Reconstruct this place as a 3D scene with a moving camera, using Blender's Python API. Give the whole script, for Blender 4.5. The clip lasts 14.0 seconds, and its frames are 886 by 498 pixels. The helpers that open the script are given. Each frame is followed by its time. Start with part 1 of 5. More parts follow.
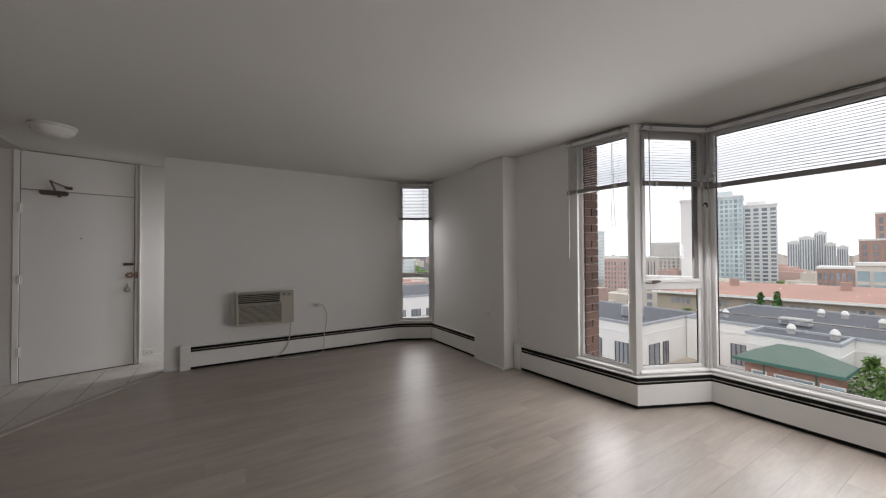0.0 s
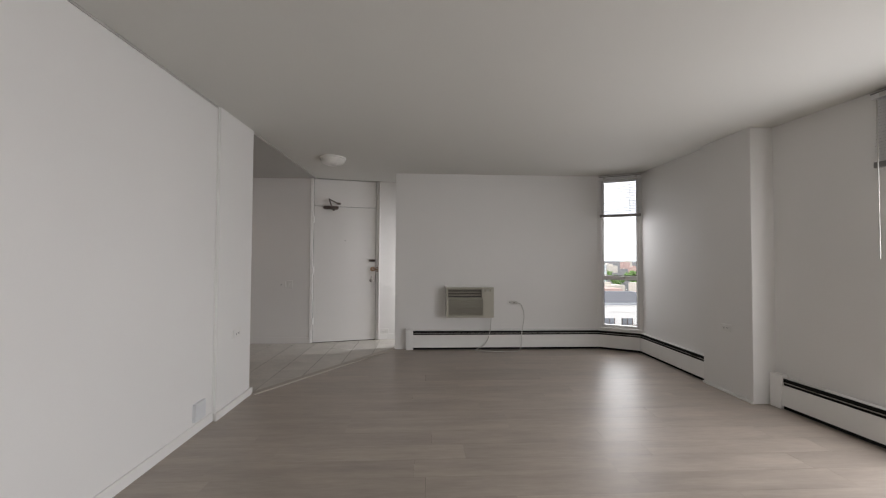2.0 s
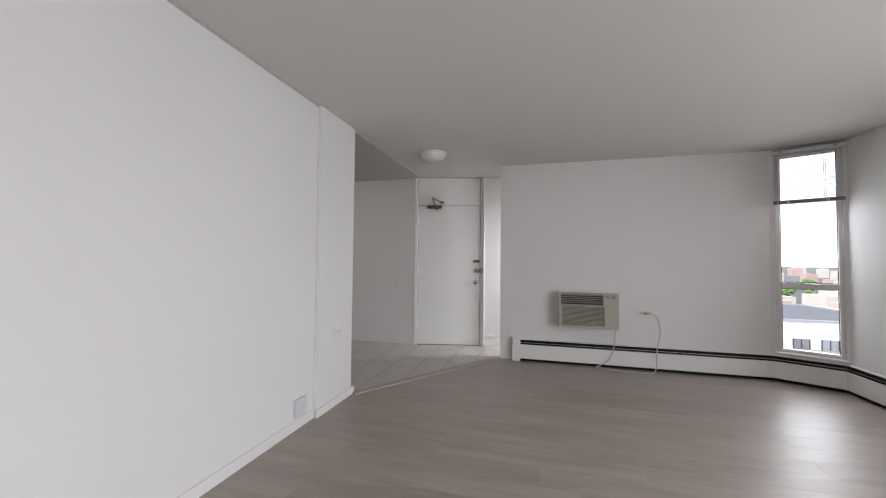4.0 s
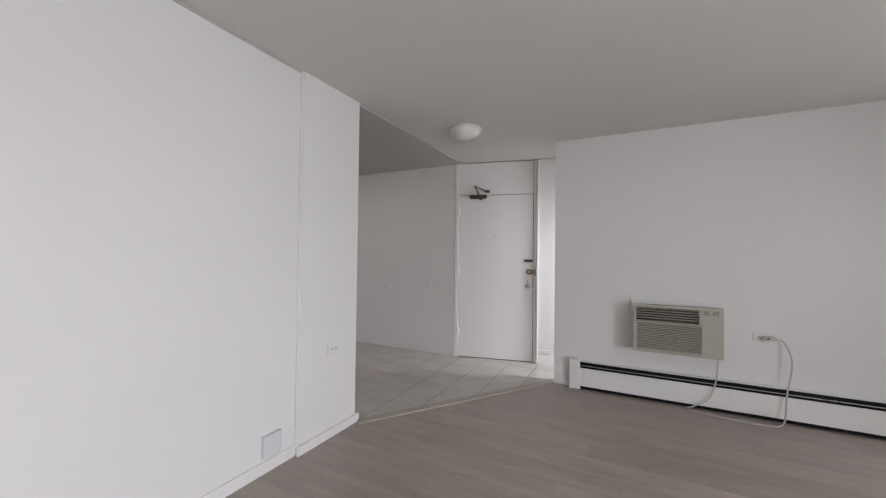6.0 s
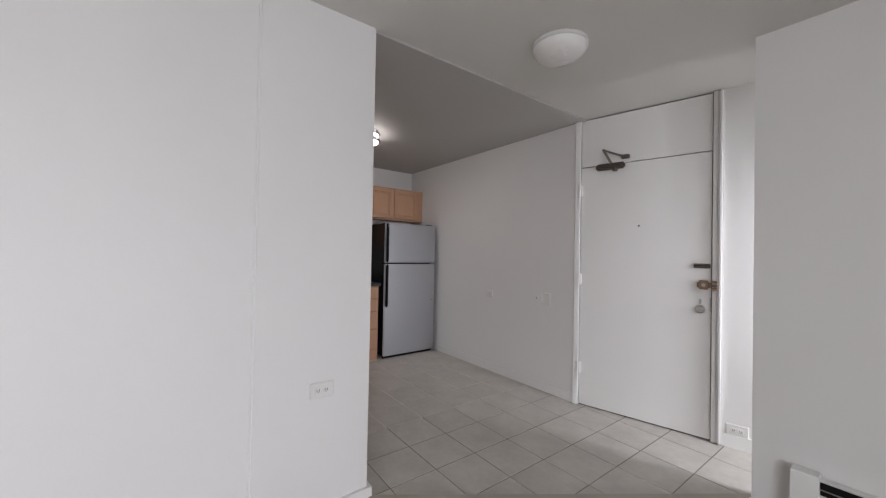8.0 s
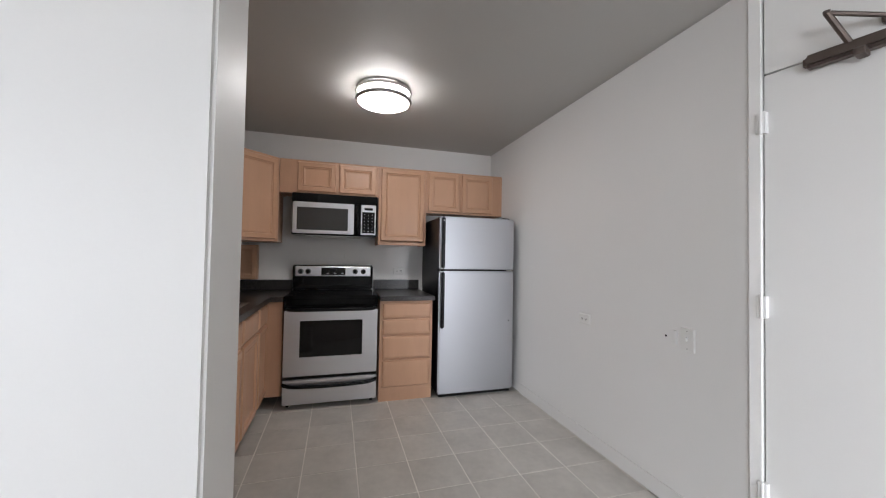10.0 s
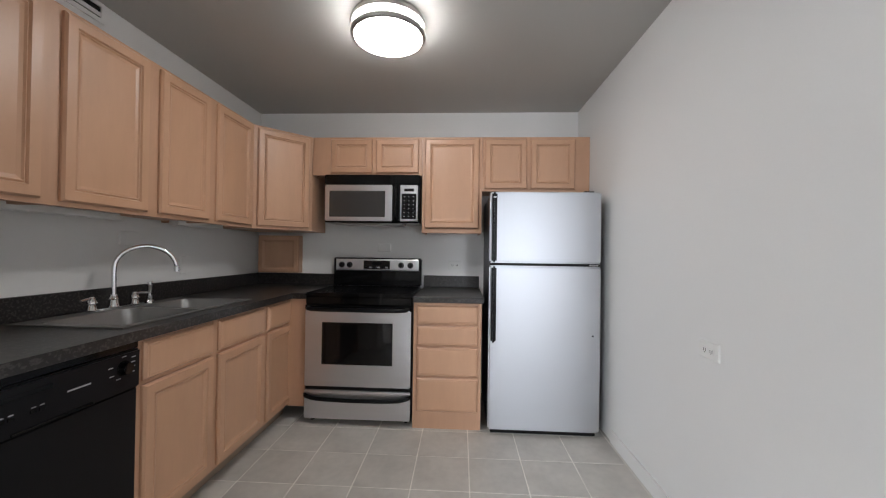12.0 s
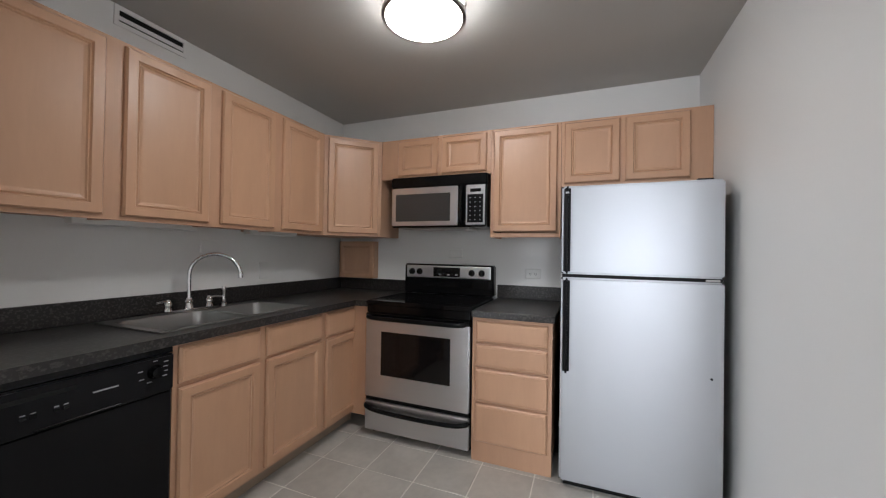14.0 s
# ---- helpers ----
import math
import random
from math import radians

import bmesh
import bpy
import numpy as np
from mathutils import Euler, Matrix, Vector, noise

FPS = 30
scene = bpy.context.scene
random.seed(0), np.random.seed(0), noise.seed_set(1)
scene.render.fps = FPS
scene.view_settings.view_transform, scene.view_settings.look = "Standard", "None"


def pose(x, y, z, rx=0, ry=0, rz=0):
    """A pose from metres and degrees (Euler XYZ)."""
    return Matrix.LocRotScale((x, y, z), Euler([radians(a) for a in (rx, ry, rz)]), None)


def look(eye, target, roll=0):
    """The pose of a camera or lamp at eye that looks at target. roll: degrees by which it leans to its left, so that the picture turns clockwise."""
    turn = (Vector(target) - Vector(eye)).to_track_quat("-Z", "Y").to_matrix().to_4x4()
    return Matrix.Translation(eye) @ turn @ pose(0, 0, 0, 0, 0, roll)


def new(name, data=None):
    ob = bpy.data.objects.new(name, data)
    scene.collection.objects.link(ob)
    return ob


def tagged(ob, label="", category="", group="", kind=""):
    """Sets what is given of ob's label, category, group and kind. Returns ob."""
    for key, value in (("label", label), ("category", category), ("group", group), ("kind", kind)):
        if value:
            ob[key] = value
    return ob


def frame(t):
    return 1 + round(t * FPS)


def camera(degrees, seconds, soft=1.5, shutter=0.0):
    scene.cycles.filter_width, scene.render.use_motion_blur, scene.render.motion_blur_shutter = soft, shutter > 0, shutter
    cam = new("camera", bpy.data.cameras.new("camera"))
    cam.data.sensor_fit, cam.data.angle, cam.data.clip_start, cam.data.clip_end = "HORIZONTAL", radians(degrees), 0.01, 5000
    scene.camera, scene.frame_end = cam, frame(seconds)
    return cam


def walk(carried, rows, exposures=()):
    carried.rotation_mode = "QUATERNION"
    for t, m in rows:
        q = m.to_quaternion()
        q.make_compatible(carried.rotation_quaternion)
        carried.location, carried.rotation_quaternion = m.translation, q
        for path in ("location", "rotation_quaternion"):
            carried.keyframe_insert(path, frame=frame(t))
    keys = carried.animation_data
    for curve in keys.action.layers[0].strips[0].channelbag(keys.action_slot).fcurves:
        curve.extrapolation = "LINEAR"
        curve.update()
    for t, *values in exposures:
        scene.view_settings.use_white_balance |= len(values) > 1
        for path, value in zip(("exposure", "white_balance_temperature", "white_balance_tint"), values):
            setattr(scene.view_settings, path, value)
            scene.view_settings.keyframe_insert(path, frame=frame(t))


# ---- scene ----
cam = camera(101.7, 14.0, soft=1.2)
PATH = [
    (0, (1.511, 0.043, 1.321), (2.554, 1.749, 1.35), -0.3),
    (0.5, (1.447, 0.069, 1.322), (2.338, 1.86, 1.355), -0.1),
    (1, (1.405, 0.062, 1.302), (2.015, 1.966, 1.346), 0.1),
    (1.5, (1.403, 0.062, 1.285), (1.693, 2.04, 1.332), 0.2),
    (2, (1.378, 0.138, 1.271), (1.469, 2.135, 1.319), 0.3),
    (2.5, (1.347, 0.215, 1.266), (1.349, 2.214, 1.317), 0.4),
    (3, (1.312, 0.266, 1.255), (1.217, 2.263, 1.307), 0.5),
    (3.5, (1.312, 0.379, 1.236), (1.056, 2.362, 1.29), 0.3),
    (3.7, (1.351, 0.444, 1.227), (0.979, 2.409, 1.286), 0.4),
    (6, (1.6, 1.401, 1.28), (0.691, 3.182, 1.313), 0.7),
    (6.5, (1.64, 1.689, 1.284), (0.545, 3.362, 1.314), 1.0),
    (7, (1.613, 2.052, 1.278), (0.343, 3.596, 1.302), 1.2),
    (7.5, (1.567, 2.389, 1.268), (0.144, 3.794, 1.285), 1.2),
    (8, (1.48, 2.746, 1.276), (-0.119, 3.948, 1.299), 1.1),
    (8.5, (1.359, 3.082, 1.261), (-0.366, 4.094, 1.276), 0.9),
    (8.7, (1.308, 3.211, 1.258), (-0.459, 4.148, 1.293), 0.9),
    (10.8, (0.407, 4.2, 1.241), (-1.561, 4.555, 1.26), 0.9),
    (11, (0.344, 4.274, 1.234), (-1.635, 4.562, 1.252), 0.9),
    (11.5, (0.216, 4.443, 1.222), (-1.784, 4.487, 1.247), 1.0),
    (12, (0.08, 4.572, 1.219), (-1.918, 4.473, 1.235), 0.8),
    (12.5, (-0.079, 4.704, 1.234), (-2.059, 4.424, 1.248), 0.8),
    (13, (-0.207, 4.851, 1.235), (-2.145, 4.357, 1.247), 0.6),
    (13.5, (-0.269, 4.924, 1.237), (-2.15, 4.244, 1.252), 0.8),
    (14, (-0.286, 4.89, 1.259), (-2.145, 4.152, 1.276), 0.9),
]
walk(cam, [(t, look(eye, target, roll)) for t, eye, target, roll in PATH],
     exposures=[(0.0, -0.82, 6780, 16), (1.0, -0.70, 6840, 16), (1.5, -0.42, 6870, 16), (2.0, -0.22, 6770, 16), (2.5, 0.02, 6620, 16), (3.5, 0.10, 6460, 17),
                (6.0, 0.24, 6460, 18), (8.5, 0.30, 6400, 17), (11.0, 1.14, 6200, 12), (14.0, 1.12, 6150, 11)])

# ---- light ----
world = bpy.data.worlds.new("overcast_sky")
scene.world = world
world.use_nodes = True
wn = world.node_tree.nodes
sky = wn.new("ShaderNodeTexSky")
sky.sky_type = "NISHITA"
sky.sun_disc = False
sky.sun_elevation, sky.sun_rotation = radians(48), radians(-128)
sky.air_density, sky.dust_density, sky.ozone_density = 1.0, 1.0, 1.0
sky.altitude = 200
wn["Background"].inputs["Strength"].default_value = 0.15
wl = world.node_tree.links.new
way = wn.new("ShaderNodeTexCoord")
flat = wn.new("ShaderNodeMapping")
flat.inputs["Scale"].default_value = (1.0, 1.0, 3.5)
cloud = wn.new("ShaderNodeTexNoise")
cloud.inputs["Scale"].default_value, cloud.inputs["Detail"].default_value = 2.6, 7.0
cover = wn.new("ShaderNodeMapRange")
cover.inputs["From Min"].default_value, cover.inputs["From Max"].default_value = 0.28, 0.52
cover.inputs["To Min"].default_value, cover.inputs["To Max"].default_value = 0.60, 1.0
veil = wn.new("ShaderNodeMix")
veil.data_type = "RGBA"
veil.inputs["B"].default_value = (15.0, 15.6, 16.5, 1)
wl(way.outputs["Generated"], flat.inputs["Vector"])
wl(flat.outputs["Vector"], cloud.inputs["Vector"])
wl(cloud.outputs["Fac"], cover.inputs["Value"])
wl(cover.outputs["Result"], veil.inputs["Factor"])
wl(sky.outputs["Color"], veil.inputs["A"])
wl(veil.outputs["Result"], wn["Background"].inputs["Color"])

sun = new("sun", bpy.data.lights.new("sun", "SUN"))
sun.data.energy, sun.data.angle, sun.data.color = 1.5, radians(40), (1.0, 0.97, 0.92)
sun.matrix_basis = look((-18, -14, 26), (0, 0, 0))


def window_lamp(name, eye, target, w, h, watts):
    """Sky light entering through one window opening."""
    lamp = new(name, bpy.data.lights.new(name, "AREA"))
    lamp.data.shape, lamp.data.size, lamp.data.size_y = "RECTANGLE", w, h
    lamp.data.energy, lamp.data.color = watts, (0.93, 0.97, 1.0)
    lamp.matrix_basis = look(eye, target)
    return lamp


window_lamp("bay_light", (5.36, -0.33, 1.15), (3.3, -0.33, -0.35), 3.4, 1.5, 108)
window_lamp("bay_side_light", (4.94, 1.80, 1.15), (4.1, 0.1, -0.2), 0.5, 1.5, 13)
window_lamp("tall_window_light", (4.575, 2.11, 1.15), (2.8, 2.0, 1.15), 0.42, 1.5, 24)
window_lamp("corner_window_light", (4.16, 5.24, 1.15), (3.0, 3.3, 0.5), 0.42, 1.5, 10)
window_lamp("side_hall_light", (2.27, 5.70, 1.25), (0.6, 5.42, -0.7), 0.26, 1.7, 22)

# ---- materials ----
def material(name, color, rough=0.5, metal=0.0, vary=0.06, scale=3.0, bump=0.02, fine=180.0, stretch=(1, 1, 1),
             per_piece=0.0, spec=0.5, coat=0.0, speckle=None, rvar=0.06, brushed=0.0):
    """A painted or solid surface with mottling at two scales, faint relief and a little change from piece to piece."""
    m = bpy.data.materials.new(name)
    m.use_nodes = True
    nt = m.node_tree
    n, link = nt.nodes, nt.links.new
    b = n["Principled BSDF"]
    b.inputs["Metallic"].default_value = metal
    b.inputs["Specular IOR Level"].default_value = spec
    b.inputs["Coat Weight"].default_value = coat
    if brushed:
        around = n.new("ShaderNodeTangent")
        around.direction_type, around.axis = "RADIAL", "Z"
        link(around.outputs["Tangent"], b.inputs["Tangent"])
        b.inputs["Anisotropic"].default_value, b.inputs["Anisotropic Rotation"].default_value = brushed, 0.25
    co = n.new("ShaderNodeTexCoord")
    mp = n.new("ShaderNodeMapping")
    mp.inputs["Scale"].default_value = stretch
    if per_piece:
        own = n.new("ShaderNodeObjectInfo")
        far = n.new("ShaderNodeMath")
        far.operation = "MULTIPLY"
        far.inputs[1].default_value = 60.0
        shift = n.new("ShaderNodeVectorMath")
        shift.operation = "ADD"
        link(own.outputs["Random"], far.inputs[0])
        link(co.outputs["Object"], shift.inputs[0])
        link(far.outputs[0], shift.inputs[1])
        link(shift.outputs["Vector"], mp.inputs["Vector"])
    else:
        link(co.outputs["Object"], mp.inputs["Vector"])
    big, small = n.new("ShaderNodeTexNoise"), n.new("ShaderNodeTexNoise")
    for tex, s, d in ((big, scale, 4.0), (small, fine, 3.0)):
        tex.inputs["Scale"].default_value = s
        tex.inputs["Detail"].default_value = d
        link(mp.outputs["Vector"], tex.inputs["Vector"])
    add = n.new("ShaderNodeMath")
    add.operation = "MULTIPLY_ADD"
    link(small.outputs["Fac"], add.inputs[0])
    add.inputs[1].default_value = 0.4
    link(big.outputs["Fac"], add.inputs[2])
    rng = n.new("ShaderNodeMapRange")
    rng.inputs["From Min"].default_value, rng.inputs["From Max"].default_value = 0.35, 1.05
    rng.inputs["To Min"].default_value, rng.inputs["To Max"].default_value = 1 - vary, 1 + vary
    link(add.outputs[0], rng.inputs["Value"])
    mul = n.new("ShaderNodeVectorMath")
    mul.operation = "SCALE"
    mul.inputs[0].default_value = color
    link(rng.outputs["Result"], mul.inputs["Scale"])
    out = mul.outputs["Vector"]
    if per_piece:
        info = n.new("ShaderNodeObjectInfo")
        r2 = n.new("ShaderNodeMapRange")
        r2.inputs["To Min"].default_value, r2.inputs["To Max"].default_value = 1 - per_piece, 1 + per_piece
        link(info.outputs["Random"], r2.inputs["Value"])
        mul2 = n.new("ShaderNodeVectorMath")
        mul2.operation = "SCALE"
        link(out, mul2.inputs[0])
        link(r2.outputs["Result"], mul2.inputs["Scale"])
        out = mul2.outputs["Vector"]
    if speckle:
        spot, amount, size = speckle
        vo = n.new("ShaderNodeTexNoise")
        vo.inputs["Scale"].default_value = size
        vo.inputs["Detail"].default_value = 2.0
        link(co.outputs["Object"], vo.inputs["Vector"])
        st = n.new("ShaderNodeMapRange")
        st.inputs["From Min"].default_value, st.inputs["From Max"].default_value = 0.52, 0.62
        st.inputs["To Max"].default_value = amount
        link(vo.outputs["Fac"], st.inputs["Value"])
        mix = n.new("ShaderNodeMix")
        mix.data_type = "RGBA"
        link(st.outputs["Result"], mix.inputs["Factor"])
        link(out, mix.inputs["A"])
        mix.inputs["B"].default_value = (*spot, 1)
        out = mix.outputs["Result"]
    link(out, b.inputs["Base Color"])
    rr = n.new("ShaderNodeMapRange")
    rr.inputs["From Min"].default_value, rr.inputs["From Max"].default_value = 0.3, 0.7
    rr.inputs["To Min"].default_value, rr.inputs["To Max"].default_value = max(0.02, rough - rvar), min(1, rough + rvar)
    link(big.outputs["Fac"], rr.inputs["Value"])
    link(rr.outputs["Result"], b.inputs["Roughness"])
    if bump:
        bp = n.new("ShaderNodeBump")
        bp.inputs["Strength"].default_value = min(1.0, bump * 5)
        bp.inputs["Distance"].default_value = 0.002
        link(add.outputs[0], bp.inputs["Height"])
        link(bp.outputs["Normal"], b.inputs["Normal"])
    return m


def glass_material(name, color=(1, 1, 1), rough=0.0):
    """Thin window glass: clear, with a weak mirror that grows toward grazing."""
    m = bpy.data.materials.new(name)
    m.use_nodes = True
    n, link = m.node_tree.nodes, m.node_tree.links.new
    n.remove(n["Principled BSDF"])
    clear, shine, mix, fr = (n.new("ShaderNodeBsdfTransparent"), n.new("ShaderNodeBsdfGlossy"),
                             n.new("ShaderNodeMixShader"), n.new("ShaderNodeFresnel"))
    clear.inputs["Color"].default_value = (*color, 1)
    shine.inputs["Roughness"].default_value = rough
    fr.inputs["IOR"].default_value = 1.25
    link(fr.outputs[0], mix.inputs[0])
    link(clear.outputs[0], mix.inputs[1])
    link(shine.outputs[0], mix.inputs[2])
    link(mix.outputs[0], n["Material Output"].inputs["Surface"])
    return m


def glow_material(name, color, strength):
    m = bpy.data.materials.new(name)
    m.use_nodes = True
    b = m.node_tree.nodes["Principled BSDF"]
    b.inputs["Base Color"].default_value = (0.8, 0.8, 0.78, 1)
    b.inputs["Emission Color"].default_value = (*color, 1)
    b.inputs["Emission Strength"].default_value = strength
    return m


M_WALL = material("wall_paint", (0.74, 0.732, 0.715), 0.5, vary=0.02, scale=1.3, bump=0.03, fine=120)
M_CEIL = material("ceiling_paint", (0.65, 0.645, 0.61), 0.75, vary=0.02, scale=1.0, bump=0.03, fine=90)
# kitchen ceiling colour, a darker grey than M_CEIL
M_CEIL_K = material("darker_ceiling_grey", (0.47, 0.462, 0.44), 0.55, vary=0.03, scale=1.0, bump=0.03, fine=90)
M_TRIM = material("trim_paint", (0.8, 0.795, 0.775), 0.35, vary=0.03, scale=6, bump=0.02)
M_DOOR = material("door_paint", (0.76, 0.75, 0.73), 0.38, vary=0.02, scale=2, bump=0.02)
# black parts, and the shade painted into gaps, slots and holes
M_BLACK = material("black_parts_and_shade", (0.008, 0.008, 0.008), 0.55, spec=0.15, vary=0.2, scale=20, bump=0)
M_SUB = material("screed", (0.22, 0.20, 0.18), 0.9, vary=0.1)
M_WOOD_FLOOR = material("floor_plank", (0.335, 0.288, 0.246), 0.38, vary=0.24, scale=2.0, bump=0.008, fine=12, stretch=(0.9, 6, 1), per_piece=0.07, spec=0.65)
M_TILE = material("floor_tile", (0.50, 0.475, 0.435), 0.42, vary=0.20, scale=4.5, bump=0.02, fine=26, per_piece=0.018)
M_GROUT = material("grout", (0.78, 0.75, 0.69), 0.9, vary=0.2, scale=1.5)
# dark copy of the grout; groove shade by the entry is put into its colour
M_GROUT_SHADED = material("shaded_grout", (0.17, 0.16, 0.145), 0.9, vary=0.35, scale=2.5)
M_GLASS = glass_material("window_glass", (0.97, 0.985, 0.98))
M_FRAME = material("window_frame_paint", (0.72, 0.71, 0.70), 0.4, vary=0.05, scale=8, bump=0.02)
M_STEEL = material("brushed_steel", (0.62, 0.62, 0.63), 0.36, metal=1.0, vary=0.03, scale=4, bump=0.012, fine=60, stretch=(1, 1, 12))
M_CHROME = material("chrome", (0.75, 0.75, 0.76), 0.12, metal=1.0, vary=0.03, bump=0)
M_PLASTIC = material("white_plastic", (0.72, 0.715, 0.69), 0.4, vary=0.02, bump=0)
M_BRICK = material("brick_face", (0.175, 0.10, 0.08), 0.85, vary=0.25, scale=18, bump=0.1, fine=90, per_piece=0.2)
M_MORTAR = material("mortar", (0.42, 0.38, 0.34), 0.95, vary=0.15, scale=30, bump=0.08)


# ---- mesh helpers ----
def box(bm, x0, y0, z0, x1, y1, z1, m=None):
    """Adds an axis-aligned block, turned by m, to bm; returns its corners."""
    x0, x1, y0, y1, z0, z1 = min(x0, x1), max(x0, x1), min(y0, y1), max(y0, y1), min(z0, z1), max(z0, z1)
    v = [bm.verts.new(m @ Vector(p) if m else p) for p in
         ((x0, y0, z0), (x1, y0, z0), (x1, y1, z0), (x0, y1, z0), (x0, y0, z1), (x1, y0, z1), (x1, y1, z1), (x0, y1, z1))]
    for f in ((0, 3, 2, 1), (4, 5, 6, 7), (0, 1, 5, 4), (1, 2, 6, 5), (2, 3, 7, 6), (3, 0, 4, 7)):
        bm.faces.new([v[i] for i in f])
    return v


def blocks(*boxes, bevel=0.0, seg=1):
    """A bmesh of several blocks with eased edges."""
    bm = bmesh.new()
    for b in boxes:
        box(bm, *b)
    if bevel:
        bmesh.ops.bevel(bm, geom=bm.edges[:], offset=bevel, segments=seg, affect="EDGES", clamp_overlap=True)
    return bm


def cyl(bm, r0, r1, z0, z1, n=20, m=None):
    """Adds a closed tapered cylinder along z, turned by m."""
    rings = []
    for r, z in ((r0, z0), (r1, z1)):
        ring = []
        for i in range(n):
            p = Vector((r * math.cos(2 * math.pi * i / n), r * math.sin(2 * math.pi * i / n), z))
            ring.append(bm.verts.new(m @ p if m else p))
        rings.append(ring)
    for i in range(n):
        bm.faces.new((rings[0][i], rings[0][(i + 1) % n], rings[1][(i + 1) % n], rings[1][i]))
    bm.faces.new(rings[0][::-1])
    bm.faces.new(rings[1])


def lathe(profile, n=32, m=None):
    """A turned shape from (radius, height) steps."""
    bm = bmesh.new()
    rings = []
    for r, z in profile:
        ring = []
        for i in range(n if r > 1e-5 else 1):
            p = Vector((r * math.cos(2 * math.pi * i / n), r * math.sin(2 * math.pi * i / n), z))
            ring.append(bm.verts.new(m @ p if m else p))
        rings.append(ring)
    for a, b in zip(rings, rings[1:]):
        for i in range(n):
            j = (i + 1) % n
            if len(a) == 1 and len(b) > 1:
                bm.faces.new((a[0], b[j], b[i]))
            elif len(b) == 1 and len(a) > 1:
                bm.faces.new((a[i], a[j], b[0]))
            elif len(a) > 1:
                bm.faces.new((a[i], a[j], b[j], b[i]))
    bmesh.ops.recalc_face_normals(bm, faces=bm.faces[:])
    return bm


def tube(points, r, n=10, closed_ends=True):
    """A round bar along a run of points."""
    bm = bmesh.new()
    pts = [Vector(p) for p in points]
    rings = []
    side = None
    for i, p in enumerate(pts):
        d = (pts[min(i + 1, len(pts) - 1)] - pts[max(i - 1, 0)]).normalized()
        if side is None:
            side = d.orthogonal().normalized()
        side = (side - d * side.dot(d)).normalized()
        up = d.cross(side)
        rings.append([bm.verts.new(p + r * (side * math.cos(2 * math.pi * k / n) + up * math.sin(2 * math.pi * k / n))) for k in range(n)])
    for a, b in zip(rings, rings[1:]):
        for k in range(n):
            bm.faces.new((a[k], a[(k + 1) % n], b[(k + 1) % n], b[k]))
    if closed_ends:
        bm.faces.new(rings[0][::-1])
        bm.faces.new(rings[-1])
    return bm


def smooth_run(points, steps=8):
    """Points of a smooth curve through the given ones."""
    p = [Vector(q) for q in points]
    p = [2 * p[0] - p[1]] + p + [2 * p[-1] - p[-2]]
    out = []
    for i in range(1, len(p) - 2):
        for k in range(steps):
            t = k / steps
            out.append(0.5 * (2 * p[i] + (p[i + 1] - p[i - 1]) * t + (2 * p[i - 1] - 5 * p[i] + 4 * p[i + 1] - p[i + 2]) * t * t
                              + (3 * p[i] - p[i - 1] - 3 * p[i + 1] + p[i + 2]) * t ** 3))
    return out + [p[-2]]


def mesh_of(bm, name, mat, smooth=False):
    me = bpy.data.meshes.new(name)
    bm.to_mesh(me)
    bm.free()
    me.materials.append(mat)
    if smooth:
        me.shade_smooth()
        me.set_sharp_from_angle(angle=radians(35))
    return me


def part(name, bm, mat, parent, label="", smooth=False):
    """ONE mesh object under a thing or a part."""
    ob = new(name, mesh_of(bm, name, mat, smooth))
    ob.parent = parent
    return tagged(ob, label)


def thing(name, m, label, category, group="", kind=""):
    ob = new(name)
    ob.empty_display_size = 0.1
    ob.matrix_basis = m
    return tagged(ob, label, category, group, kind)


def structure(name, bm, mat, label, category, smooth=False):
    return tagged(new(name, mesh_of(bm, name, mat, smooth)), label, category, "", "structure")


def run(p, q):
    """The pose at plan point p with x toward q, y to the left of that way; and the length."""
    d = Vector((q[0] - p[0], q[1] - p[1]))
    return pose(p[0], p[1], 0, 0, 0, math.degrees(math.atan2(d.y, d.x))), d.length


def wall_run(bm, p, q, thick, z0, z1, holes=()):
    """Adds a wall from p to q, its face on the line and its body to the left, with holes (s0, s1, z0, z1)."""
    m, length = run(p, q)
    s = 0.0
    for a, b, lo, hi in sorted(holes):
        if a > s:
            box(bm, s, 0, z0, a, thick, z1, m)
        if lo > z0:
            box(bm, a, 0, z0, b, thick, lo, m)
        if hi < z1:
            box(bm, a, 0, hi, b, thick, z1, m)
        s = b
    if length > s:
        box(bm, s, 0, z0, length, thick, z1, m)


# ---- plan ----
H = 2.45                                   # ceiling
XL, YL0, YL1 = -0.25, 3.03, 3.585          # chase beside the kitchen
YB = -3.2                                  # wall behind the start
Y_AC = 5.195                               # wall with the air conditioner
X_ACL = 0.945                              # its free end
NW_A, NW_B = (3.82, 5.195), (4.32, 4.93)   # narrow window
X_N, X_S = 4.32, 4.46                      # window wall, north and south of the column
COL = (4.25, 3.20, 3.77)                   # column face, from, to
S_A = (4.46, 3.22)                         # tall window wall, slightly splayed toward the bay
BAY_C, BAY_D = (4.56, 1.84), (5.20, 1.555)  # bay
BAY_E, BAY_F = (5.20, -2.2), (4.56, -2.53)
KX, KY0, KY1 = -3.07, 2.76, 5.565          # kitchen back wall, sink wall, outlet wall
DOOR_L, DOOR_R = (-0.30, 5.565), (0.594, 5.769)
SILL, HEAD = 0.30, 2.40
HALL_X = 2.3                               # end of the side hall by the entrance
